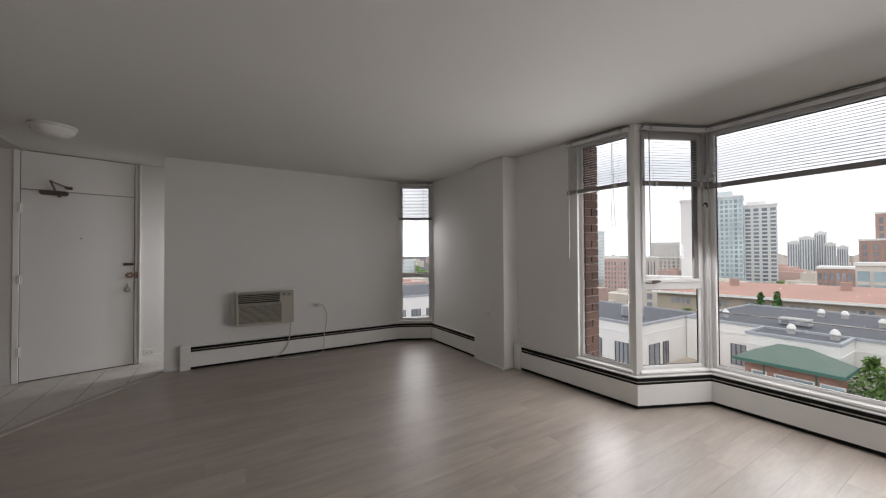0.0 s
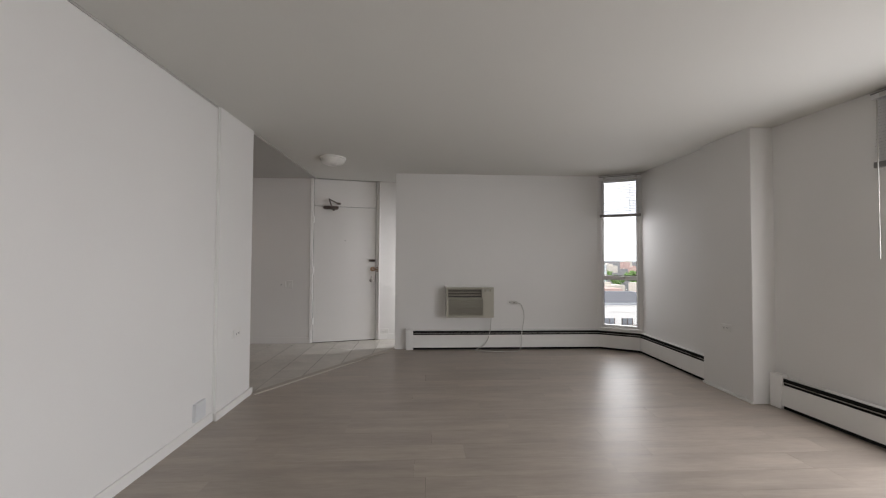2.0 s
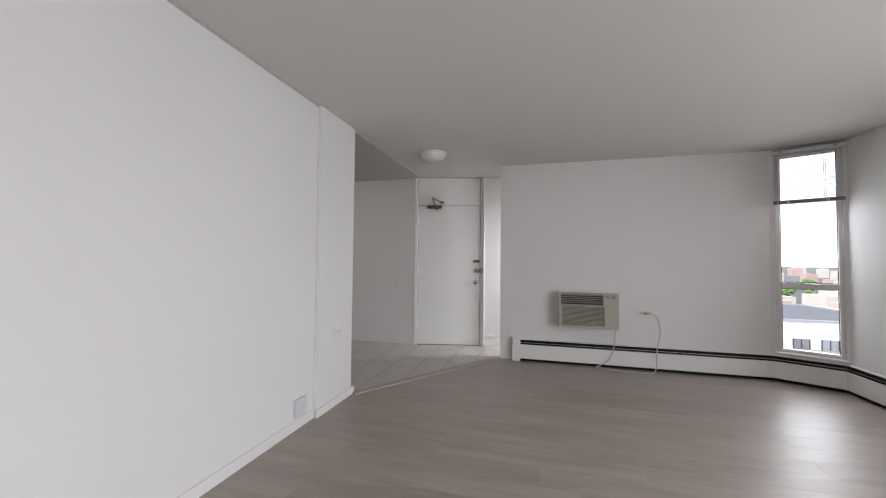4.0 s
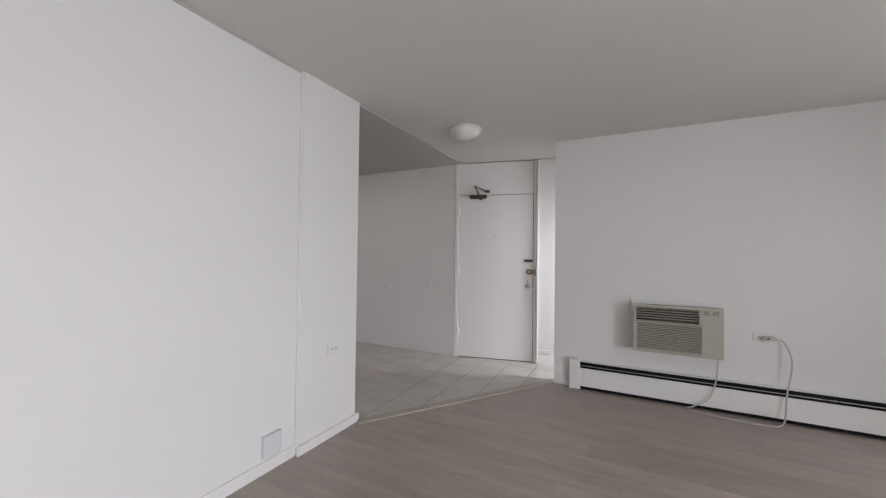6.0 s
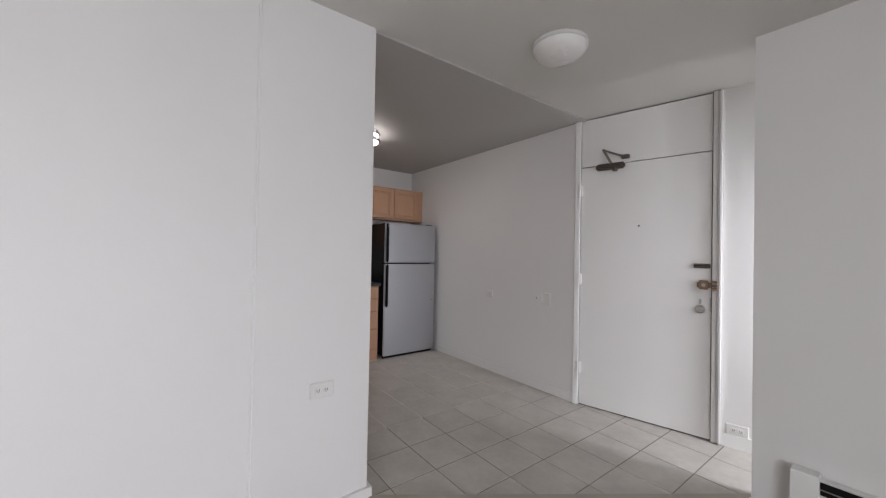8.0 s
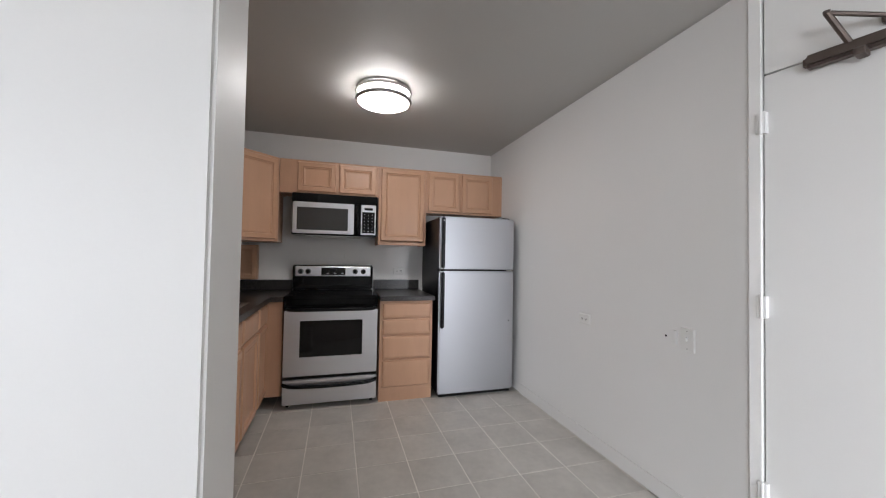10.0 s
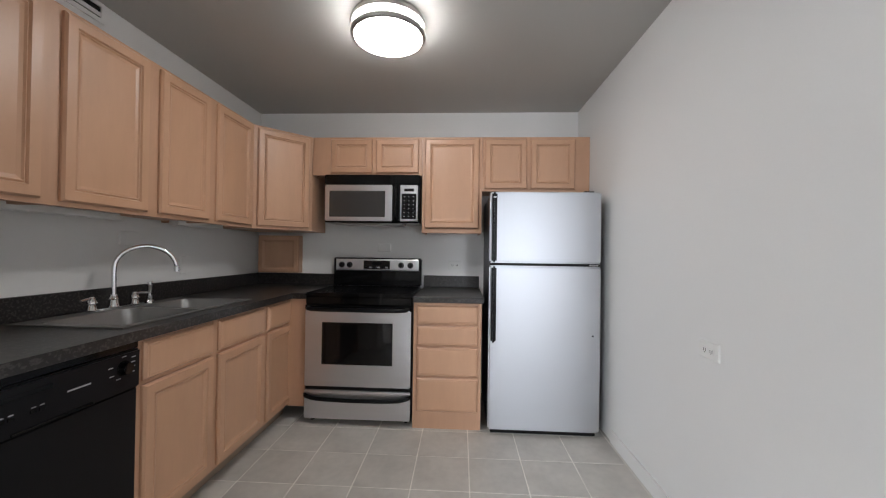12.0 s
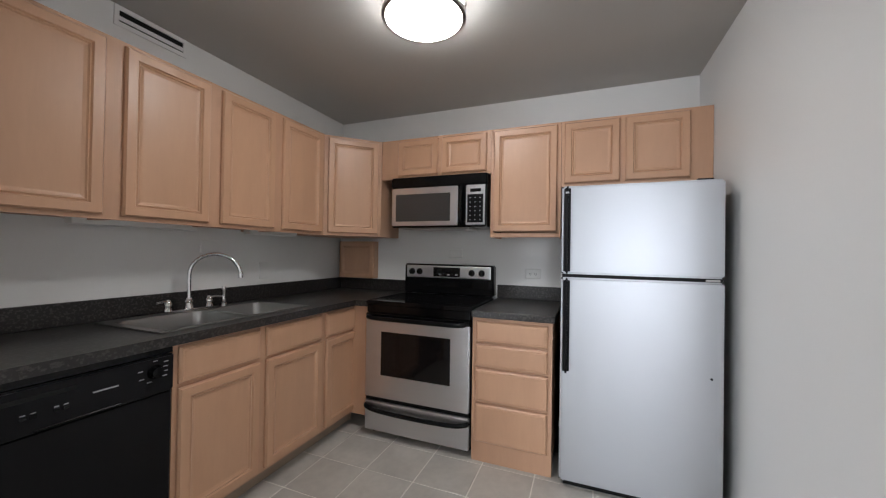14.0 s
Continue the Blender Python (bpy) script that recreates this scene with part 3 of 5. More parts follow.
def entrance_door():
    d = thing("door_1", DM, "closed plain white entrance door with a panel above it", "door", "", "structure")
    part("door_leaf", blocks((0.004, 0.004, 0.010, DN - 0.0035, 0.045, 2.031), bevel=0.002), M_DOOR, d)
    part("transom_panel", blocks((0.004, 0.004, 2.037, DN - 0.0035, 0.045, H - 0.010), bevel=0.002), M_DOOR, d)
    # black sheet behind the leaf; its colour paints the shade in the gaps
    part("gap_shadow", blocks((0.0, 0.02, 0.0, DN, 0.049, H - 0.004)), M_BLACK, d, "black sheet painting the shade in the gap round the leaf")
    part("jamb", blocks((-0.048, -0.008, 0, -0.001, 0.048, H - 0.002), bevel=0.004), M_TRIM, d)
    part("jamb", blocks((DN + 0.001, -0.012, 0, DN + 0.03, 0.048, H - 0.002), bevel=0.004), M_TRIM, d)
    part("jamb", blocks((DN + 0.031, -0.035, 0, DN + 0.065, 0.048, H - 0.002), bevel=0.012, seg=3), M_TRIM, d)
    for z in (0.325, 1.075, 1.83):
        h = part("hinge", blocks((-0.014, -0.024, z - 0.045, 0.018, 0.0035, z + 0.045), bevel=0.002), M_TRIM, d, "painted-over butt hinge")
        bm = bmesh.new()
        cyl(bm, 0.006, 0.006, z - 0.05, z + 0.05, 10, pose(0.002, -0.026, 0))
        part("pin", bm, M_TRIM, h)
    c = part("closer_body", blocks((0.135, -0.052, 1.985, 0.355, -0.001, 2.035), bevel=0.012, seg=2), M_BRONZE, d, "brown metal door closer")
    bm = blocks((0.27, -0.078, 1.965, 0.30, -0.02, 1.99), bevel=0.004)
    part("valve", bm, M_BRONZE, c)
    part("closer_arm", tube([(0.255, -0.045, 2.03), (0.222, -0.13, 2.122), (0.223, -0.135, 2.126)], 0.010, 8), M_BRONZE, d)
    part("closer_arm", tube([(0.222, -0.13, 2.122), (0.35, -0.02, 2.078)], 0.008, 8), M_BRONZE, d)
    part("arm_shoe", blocks((0.325, -0.03, 2.063, 0.385, 0.003, 2.093), bevel=0.004), M_BRONZE, d)
    bm = bmesh.new()
    cyl(bm, 0.007, 0.007, 0, 0.012, 12, pose(0.455, 0.006, 1.52, 90))
    part("peephole", bm, M_BRONZE, d)
    bolt = part("deadbolt", blocks((DN - 0.105, -0.018, 1.205, DN - 0.008, 0.003, 1.237), bevel=0.004), M_BRONZE, d, "dark metal surface bolt")
    part("bolt_slot", blocks((DN - 0.10, -0.021, 1.219, DN - 0.012, -0.0175, 1.224)), M_BLACK, bolt)
    lock = part("rim_lock", blocks((DN - 0.085, -0.03, 1.055, DN - 0.005, 0.003, 1.12), bevel=0.014, seg=3), M_BRASS, d, "worn brass rim lock")
    for z in (1.06, 1.085, 1.11):
        part("keeper_rib", blocks((DN + 0.001, -0.038, z - 0.008, DN + 0.034, -0.010, z + 0.008), bevel=0.003), M_BRASS, lock)
    bm = bmesh.new()
    cyl(bm, 0.012, 0.012, -0.005, 0.006, 14, pose(DN - 0.045, -0.03, 1.088, 90))
    part("cylinder", bm, M_NICKEL, lock)
    knob = lathe([(0, 0.062), (0.018, 0.060), (0.027, 0.048), (0.028, 0.036), (0.020, 0.026), (0.010, 0.020), (0.010, 0.006), (0.028, 0.004), (0.030, 0.0)], 24,
                 pose(DN - 0.065, 0.004, 0.915, 90))
    part("door_knob", knob, M_NICKEL, d, "round satin metal knob", True)
    part("lock_plate", blocks((DN - 0.072, -0.004, 0.95, DN - 0.058, 0.0035, 0.985), bevel=0.002), M_NICKEL, d)
    part("edge_plate", blocks((DN - 0.010, 0.0, 0.90, DN - 0.004, 0.003, 1.0)), M_NICKEL, d)


entrance_door()
plate("outlet", DM @ pose(DN + 0.145, -0.002, 0.125), 0.12, 0.075, "white surface-mounted outlet box low on the entry wall")
structure("baseboard_entry", bar([tuple((DM @ Vector((DN + 0.066, 0, 0)))[:2]), tuple((DM @ Vector((DN + 1.2, 0, 0)))[:2])], 0.0, 0.010, 0, 0.09), M_TRIM, "white baseboard beside the entrance door", "baseboard")


# ---- air conditioner ----
def air_conditioner():
    x0, x1, z0, z1, yf = 1.652, 2.296, 0.460, 0.868, 5.02
    w, h, deep = x1 - x0, z1 - z0, Y_AC - yf
    a = thing("air_conditioner", pose(x0, yf, z0), "aged beige through-wall air conditioner with louvres", "air conditioner")
    part("sleeve", blocks((0.008, 0.05, 0.008, w - 0.008, deep - 0.001, h - 0.008), bevel=0.004), M_AC_SIDE, a, "dull grey metal sleeve")
    part("trim_flange", blocks((-0.020, deep - 0.020, -0.012, w + 0.016, deep - 0.0015, h + 0.020), bevel=0.004), M_TRIM, a, "white painted flange")
    # openings of the front: air outlet above, intake grille below, plain strip with the controls beside them
    ox0, ox1, oz0, oz1 = 0.022, w * 0.745, h * 0.665, h * 0.955
    gx0, gx1, gz0, gz1 = 0.030, w * 0.775, h * 0.065, h * 0.615
    part("front_frame", blocks((0, 0, oz1, w, 0.052, h), (0, 0, 0, w, 0.052, gz0), (0, 0, gz0, ox0, 0.052, oz1), (gx1, 0, gz0, w, 0.052, oz1),
                               (ox0, 0, gz1, gx1, 0.052, oz0), (ox1, 0, oz0, gx1, 0.052, oz1), (ox0, 0, gz0, gx0, 0.052, gz1)), M_AC, a)
    part("outlet_recess", blocks((ox0, 0.036, oz0, ox1, 0.051, oz1)), M_AC_DARK, a)
    part("grille_recess", blocks((gx0, 0.022, gz0, gx1, 0.051, gz1)), M_AC_DARK, a)
    part("outlet_rim", blocks((ox0 - 0.005, -0.004, oz0 - 0.006, ox1 + 0.005, 0.004, oz0), (ox0 - 0.005, -0.004, oz1, ox1 + 0.005, 0.004, oz1 + 0.005),
                              (ox1, -0.004, oz0, ox1 + 0.005, 0.004, oz1), (ox0 - 0.005, -0.004, oz0, ox0, 0.004, oz1)), M_AC, a)
    for k in range(5):
        bm = bmesh.new()
        box(bm, ox0 + 0.001, -0.009, -0.0015, ox1 - 0.001, 0.009, 0.0015, pose(0, 0.014, oz0 + 0.024 + k * 0.0212) @ pose(0, 0, 0, -30))
        part("air_louvre", bm, M_AC, a)
    count = 16
    pitch = (gz1 - gz0) / count
    for k in range(count):
        bm = bmesh.new()
        box(bm, gx0 + 0.001, -0.006, -pitch * 0.23, gx1 - 0.001, 0.006, pitch * 0.23, pose(0, 0.008, gz0 + (k + 0.5) * pitch) @ pose(0, 0, 0, 14))
        part("intake_louvre", bm, M_AC, a)
    part("panel_seam", blocks((0.006, -0.0008, gz1 + 0.012, gx1 + 0.004, 0.001, gz1 + 0.0145)), M_AC_DARK, a)
    pan = part("control_panel", blocks((w * 0.765, -0.003, h * 0.845, w - 0.010, 0.002, h * 0.955), bevel=0.002), M_AC_PANEL, a, "grey printed control strip")
    for dx, r in ((w * 0.825, 0.020), (w * 0.925, 0.023)):
        bm = lathe([(0, 0.016), (r * 0.7, 0.015), (r * 0.85, 0.004), (r, 0.0)], 18, pose(dx, -0.003, h * 0.898, 90))
        knob = part("knob", bm, M_AC, pan, "", True)
        part("pointer", blocks((dx - 0.002, -0.0215, h * 0.898 - 0.010, dx + 0.002, -0.018, h * 0.898 + 0.010)), M_AC_DARK, pan)
    part("badge", blocks((w - 0.026, -0.002, h * 0.745, w - 0.014, 0.001, h * 0.77)), M_AC_PANEL, a)


M_AC_SIDE = material("sleeve_metal", (0.33, 0.31, 0.265), 0.5, vary=0.08, scale=8, bump=0.01)
M_AC_PANEL = material("grey_control_print", (0.40, 0.385, 0.345), 0.45, vary=0.06, scale=30, bump=0)
air_conditioner()
plate("outlet", pose(2.575, Y_AC, 0.645), 0.115, 0.07, "white wall outlet feeding the air conditioner")
plug = thing("power_cord", pose(0, 0, 0), "white power cord looping from the air conditioner to the outlet", "cable")
body = part("plug", blocks((2.575, Y_AC - 0.055, 0.628, 2.655, Y_AC - 0.011, 0.662), bevel=0.008, seg=2), M_CORD, plug, "moulded safety plug")
part("test_button", blocks((2.595, Y_AC - 0.058, 0.640, 2.612, Y_AC - 0.0555, 0.651)), M_AC_DARK, body)
part("cord", tube(smooth_run([(2.65, Y_AC - 0.035, 0.643), (2.705, Y_AC - 0.05, 0.615), (2.735, Y_AC - 0.085, 0.47), (2.70, Y_AC - 0.10, 0.24), (2.665, Y_AC - 0.14, 0.02),
                              (2.52, Y_AC - 0.20, 0.008), (2.30, Y_AC - 0.19, 0.008), (2.10, Y_AC - 0.15, 0.010), (2.055, Y_AC - 0.12, 0.012), (2.10, Y_AC - 0.10, 0.03), (2.20, Y_AC - 0.092, 0.10),
                              (2.255, Y_AC - 0.09, 0.24), (2.275, Y_AC - 0.10, 0.458)]), 0.0056, 8), M_CORD, plug, "", True)

# ---- plates on the walls ----
M_COVER = material("cover_plastic", (0.63, 0.645, 0.655), 0.35, vary=0.02, bump=0)
plate("wall_plate", pose(XL - 0.022, 2.857, 0.155, 0, 0, 90), 0.118, 0.125, "blank white cover box low on the wall", "blank", M_COVER, 0.020)
plate("outlet", pose(XL, 3.335, 0.612, 0, 0, 90), 0.115, 0.075, "white duplex outlet on the boxed chase")
plate("outlet", pose(COL[0], 3.48, 0.615, 0, 0, -90), 0.115, 0.07, "white duplex outlet on the column")
plate("outlet", pose(-1.405, KY1, 0.842), 0.115, 0.07, "white duplex outlet on the kitchen wall")
plate("light_switch", pose(-0.63, KY1, 0.865), 0.075, 0.115, "white toggle switch on the kitchen wall", "switch")
plate("wall_plate", pose(-0.70, KY1, 0.865), 0.02, 0.075, "narrow painted-over plate on the kitchen wall", "blank", M_WALL)

hole = thing("wall_hole", pose(-0.755, KY1 + 0.0, 0.862, 90), "small dark screw hole in the kitchen wall", "hole")
# black disc on the wall paints the dark inside of the hole
bm = bmesh.new()
cyl(bm, 0.006, 0.006, 0.0002, 0.002, 12)
part("rim", bm, M_BLACK, hole)
anchor = thing("wall_screw", pose(1.63, Y_AC, 0.915, 90), "small screw in the wall above the air conditioner", "screw")
bm = bmesh.new()
cyl(bm, 0.005, 0.004, 0.0, 0.006, 12)
part("head", bm, M_NICKEL, anchor)


# ---- ceiling lamps ----
def dome_lamp():
    d = thing("ceiling_lamp", pose(0.26, 4.45, H), "unlit white dome ceiling lamp", "ceiling lamp")
    part("base", lathe([(0, -0.001), (0.150, -0.001), (0.152, -0.018), (0.140, -0.024), (0, -0.024)], 40), M_PLASTIC, d, "", True)
    prof = [(0.143 * math.cos(a), -0.024 - 0.072 * math.sin(a)) for a in np.linspace(0.0, math.pi / 2, 10)]
    part("shade", lathe([(0.145, -0.020)] + prof[:-1] + [(0, -0.096)], 40), M_OPAL, d, "opal glass dome", True)


dome_lamp()
K_LAMP = (-1.80, 4.175)
M_GLOW = glow_material("lit_diffuser", (1.0, 0.97, 0.92), 16.0)


def drum_lamp():
    d = thing("ceiling_lamp", pose(K_LAMP[0], K_LAMP[1], H - 0.012), "lit round drum ceiling lamp with nickel bands", "ceiling lamp")
    part("base", lathe([(0, 0), (0.185, 0), (0.185, -0.012), (0, -0.012)], 40), M_NICKEL, d, "", True)
    prof = [(0.178, -0.0125), (0.178, -0.085), (0.165, -0.098), (0.12, -0.106), (0.0, -0.109)]
    part("diffuser", lathe(prof, 40), M_GLOW, d, "glowing white acrylic diffuser", True)
    for z in (-0.030, -0.088):
        part("band", lathe([(0.180, z + 0.012), (0.195, z + 0.012), (0.198, z), (0.195, z - 0.010), (0.180, z - 0.010), (0.180, z + 0.012)], 44), M_NICKEL, d, "", True)
    for a in (0.5, 2.6, 4.7):
        part("post", blocks((0.186 * math.cos(a) - 0.004, 0.186 * math.sin(a) - 0.004, -0.085, 0.186 * math.cos(a) + 0.004, 0.186 * math.sin(a) + 0.004, -0.03)), M_NICKEL, d)


drum_lamp()

# threshold between plank and tile floors
TH0, TH1 = (XL + 0.03, YL1 - 0.01), (X_ACL + 0.005, Y_AC + 0.05)
structure("threshold", bar([TH0, TH1], -0.035, 0.035, 0.0, 0.012), M_THRESH, "taupe strip between the plank and tile floors", "trim")
# ---- kitchen ----
M_MAPLE = material("maple", (0.555, 0.325, 0.200), 0.38, vary=0.06, scale=2.2, bump=0.004, fine=14, stretch=(5, 5, 0.9), per_piece=0.03)
M_MAPLE_IN = material("maple_carcase", (0.525, 0.308, 0.192), 0.44, vary=0.07, scale=3.0, bump=0.01, fine=18, stretch=(6, 6, 0.8))
M_COUNTER = material("speckled_laminate", (0.017, 0.015, 0.014), 0.3, vary=0.25, scale=25, bump=0.0, fine=160, rvar=0.01, speckle=((0.16, 0.145, 0.135), 0.30, 95))
M_GLOSS_BLACK = material("gloss_black", (0.004, 0.004, 0.0045), 0.08, spec=0.25, vary=0.05, bump=0, rvar=0.01)
M_SATIN_BLACK = material("satin_black", (0.004, 0.004, 0.005), 0.3, spec=0.2, vary=0.05, scale=12, bump=0.0, fine=200, rvar=0.01)
M_STEEL_V = material("fridge_steel", (0.50, 0.51, 0.535), 0.43, metal=1.0, brushed=0.4, vary=0.0, scale=0.6, bump=0, fine=3, rvar=0.0)
M_STEEL_H = material("range_steel", (0.70, 0.70, 0.725), 0.32, metal=1.0, vary=0.03, scale=2, bump=0.004, fine=70, stretch=(1, 1, 14), rvar=0.02)
M_SINK = material("sink_steel", (0.42, 0.415, 0.405), 0.34, metal=1.0, vary=0.05, scale=6, bump=0.01, fine=90)
M_DARK_GLASS = material("dark_glass", (0.006, 0.005, 0.005), 0.06, spec=0.35, vary=0.05, bump=0, rvar=0.01)
M_MW_GLASS = material("microwave_window", (0.045, 0.043, 0.042), 0.12, vary=0.05, bump=0)
M_MARK = material("grey_marking", (0.45, 0.45, 0.46), 0.5, vary=0.02, bump=0)
M_RING = material("burner_print", (0.03, 0.03, 0.03), 0.15, spec=0.25, vary=0.05, bump=0)
M_TOE = material("toe_kick", (0.30, 0.225, 0.165), 0.6, vary=0.12, scale=6)

DOOR_LOOPS = [(0.0, 0.011), (0.007, 0.020), (0.042, 0.020), (0.047, 0.012), (0.053, 0.016), (0.058, 0.010), (0.070, 0.007), (0.074, 0.007)]
DRAWER_LOOPS = [(0.0, 0.009), (0.009, 0.018), (0.016, 0.018), (0.019, 0.020)]


def cab_door(parent, x0, x1, z0, z1, name="cabinet_door"):
    return part(name, moved(nested(x1 - x0, z1 - z0, DOOR_LOOPS, 0.0), x0, -0.0005, z0), M_MAPLE, parent)


def drawer_front(parent, x0, x1, z0, z1):
    return part("drawer_front", moved(nested(x1 - x0, z1 - z0, DRAWER_LOOPS, 0.0), x0, -0.0005, z0), M_MAPLE, parent)


def wall_cabinet(m, w, d, h, doors, label, lip=0.0):
    c = thing("wall_cabinet", m, label, "cabinet", "maple wall cabinets")
    part("body", blocks((0, 0.019, 0, 0.016, d, h), (w - 0.016, 0.019, 0, w, d, h), (0.016, 0.019, h - 0.016, w - 0.016, d, h), (0.016, 0.019, 0.012, w - 0.016, d, 0.028),
                        (0.016, d - 0.006, 0.028, w - 0.016, d, h - 0.016)), M_MAPLE_IN, c)
    s, a0, a1 = 0.03, max(0.03, doors[0][0] + 0.012), max(0.03, w - doors[-1][1] + 0.012)
    part("face_frame", blocks((0, 0, 0, a0, 0.019, h), (w - a1, 0, 0, w, 0.019, h), (a0, 0, 0, w - a1, 0.019, s), (a0, 0, h - s, w - a1, 0.019, h),
                              *[((a[1] + b[0]) / 2 - 0.02, 0, s, (a[1] + b[0]) / 2 + 0.02, 0.019, h - s) for a, b in zip(doors, doors[1:])]), M_MAPLE_IN, c)
    for a, b in doors:
        cab_door(c, a, b, 0.018 + lip, h - 0.018)
    return c


UZ0, UZ1 = 1.372, 2.128
UF = KY0 + 0.30
for x0, x1, lab in ((-0.565, -1.165, "maple wall cabinet at the end of the run"), (-1.165, -1.605, "maple wall cabinet above the sink"),
                    (-1.605, -2.025, "maple wall cabinet above the sink"), (-2.025, -2.462, "maple wall cabinet beside the corner unit")):
    wall_cabinet(pose(x0, UF, UZ0, 0, 0, 180), x0 - x1, 0.298, UZ1 - UZ0, [(0.033, x0 - x1 - 0.033)], lab)


def corner_cabinet():
    c = thing("corner_wall_cabinet", pose(KX, KY0, UZ0), "maple diagonal corner wall cabinet", "cabinet", "maple wall cabinets")
    h = UZ1 - UZ0
    a = (0.606, 0.30)
    b = (0.30, 0.606)
    bm = bmesh.new()
    foot = [(0.002, 0.002), (0.606, 0.002), a, b, (0.002, 0.606)]
    lo, hi = [bm.verts.new((x, y, 0)) for x, y in foot], [bm.verts.new((x, y, h)) for x, y in foot]
    for i in range(5):
        bm.faces.new((lo[i], lo[(i + 1) % 5], hi[(i + 1) % 5], hi[i]))
    bm.faces.new(lo[::-1])
    bm.faces.new(hi)
    part("body", bm, M_MAPLE_IN, c)
    m, n = run(a, b)
    bm = nested(n - 0.05, h - 0.04, DOOR_LOOPS, 0.0)
    bm.transform(pose(a[0], a[1], 0.02, 0, 0, 135) @ pose(0.025, -0.001, 0))
    part("cabinet_door", bm, M_MAPLE, c)


corner_cabinet()

BF = KX + 0.30            # fronts of the wall cabinets over the range
wall_cabinet(pose(BF, 3.372, 1.822, 0, 0, 90), 0.885, 0.298, UZ1 - 1.822, [(0.150, 0.485), (0.515, 0.858)], "low maple wall cabinet above the microwave")
wall_cabinet(pose(BF, 4.259, UZ0 - 0.004, 0, 0, 90), 0.472, 0.298, UZ1 - UZ0 + 0.004, [(0.022, 0.450)], "tall maple wall cabinet beside the refrigerator", lip=0.02)
wall_cabinet(pose(BF, 4.733, 1.70, 0, 0, 90), 0.829, 0.298, UZ1 - 1.70, [(0.018, 0.345), (0.375, 0.715)], "low maple wall cabinet over the refrigerator")
spice = thing("wood_panel", pose(KX, 2.80, 1.018), "small maple panel box on the counter backsplash", "panel")
part("box", blocks((0.001, 0.0, 0, 0.075, 0.365, 0.325), bevel=0.002), M_MAPLE_IN, spice)
bm = nested(0.345, 0.305, [(0, 0.006), (0.03, 0.008), (0.05, 0.001), (0.055, 0.001)], 0.0)
bm.transform(pose(0.0755, 0.01, 0.01, 0, 0, 90))
part("raised_panel", bm, M_MAPLE, spice)


def base_cabinet(m, w, d, label, fronts, doors, toe=True, toe_mat=None):
    c = thing("base_cabinet", m, label, "cabinet", "maple base cabinets")
    t = 0.10 if toe else 0.07
    part("body", blocks((0, 0.019, t, 0.016, d, 0.868), (w - 0.016, 0.019, t, w, d, 0.868), (0.016, 0.019, t, w - 0.016, d, t + 0.016), (0.016, d - 0.006, t + 0.016, w - 0.016, d, 0.868)), M_MAPLE_IN, c)
    part("face_frame", blocks((0, 0, t, 0.035, 0.019, 0.868), (w - 0.035, 0, t, w, 0.019, 0.868), (0.035, 0, t, w - 0.035, 0.019, t + 0.05), (0.035, 0, 0.83, w - 0.035, 0.019, 0.868),
                              (0.035, 0, 0.66, w - 0.035, 0.019, 0.715 if doors else 0.662)), M_MAPLE_IN, c)
    part("toe_kick", blocks((0, 0.07 if toe else 0.006, 0, w, 0.085, t)), M_TOE if toe else M_MAPLE_IN, c)
    if not doors:
        for a, b in zip(fronts[1:], fronts):
            part("rail", blocks((0.036, 0.001, a[3] - 0.02, w - 0.036, 0.018, b[2] + 0.02)), M_MAPLE_IN, c)
    for a in fronts:
        drawer_front(c, *a)
    for a in doors:
        cab_door(c, *a)
    return c


CF = 3.335               # front of the sink run
for x0, x1, lab in ((-1.248, -1.685, "maple base cabinet with one drawer and one door by the dishwasher"), (-1.685, -2.150, "maple base cabinet with one drawer and one door under the sink"),
                    (-2.150, -2.560, "maple base cabinet with one drawer and one door in the corner")):
    w = x0 - x1
    base_cabinet(pose(x0, CF, 0, 0, 0, 180), w, 0.57, lab, [(0.02, w - 0.022, 0.700, 0.852)], [(0.02, w - 0.022, 0.118, 0.682)])
structure("trim_corner_filler", blocks((-2.60, CF + 0.002, 0.10, -2.462, 3.468, 0.868)), M_MAPLE_IN, "maple filler between the corner cabinet and the range", "trim")
base_cabinet(pose(-2.405, 4.252, 0, 0, 0, 90), 0.468, 0.655, "narrow maple base cabinet with four drawers",
             [(0.024, 0.446, 0.722, 0.848), (0.024, 0.446, 0.575, 0.708), (0.024, 0.446, 0.368, 0.562), (0.024, 0.446, 0.125, 0.354)], [], toe=False)


# ---- counters ----
SX0, SX1, SY0, SY1 = -1.22, -2.06, 2.835, 3.305


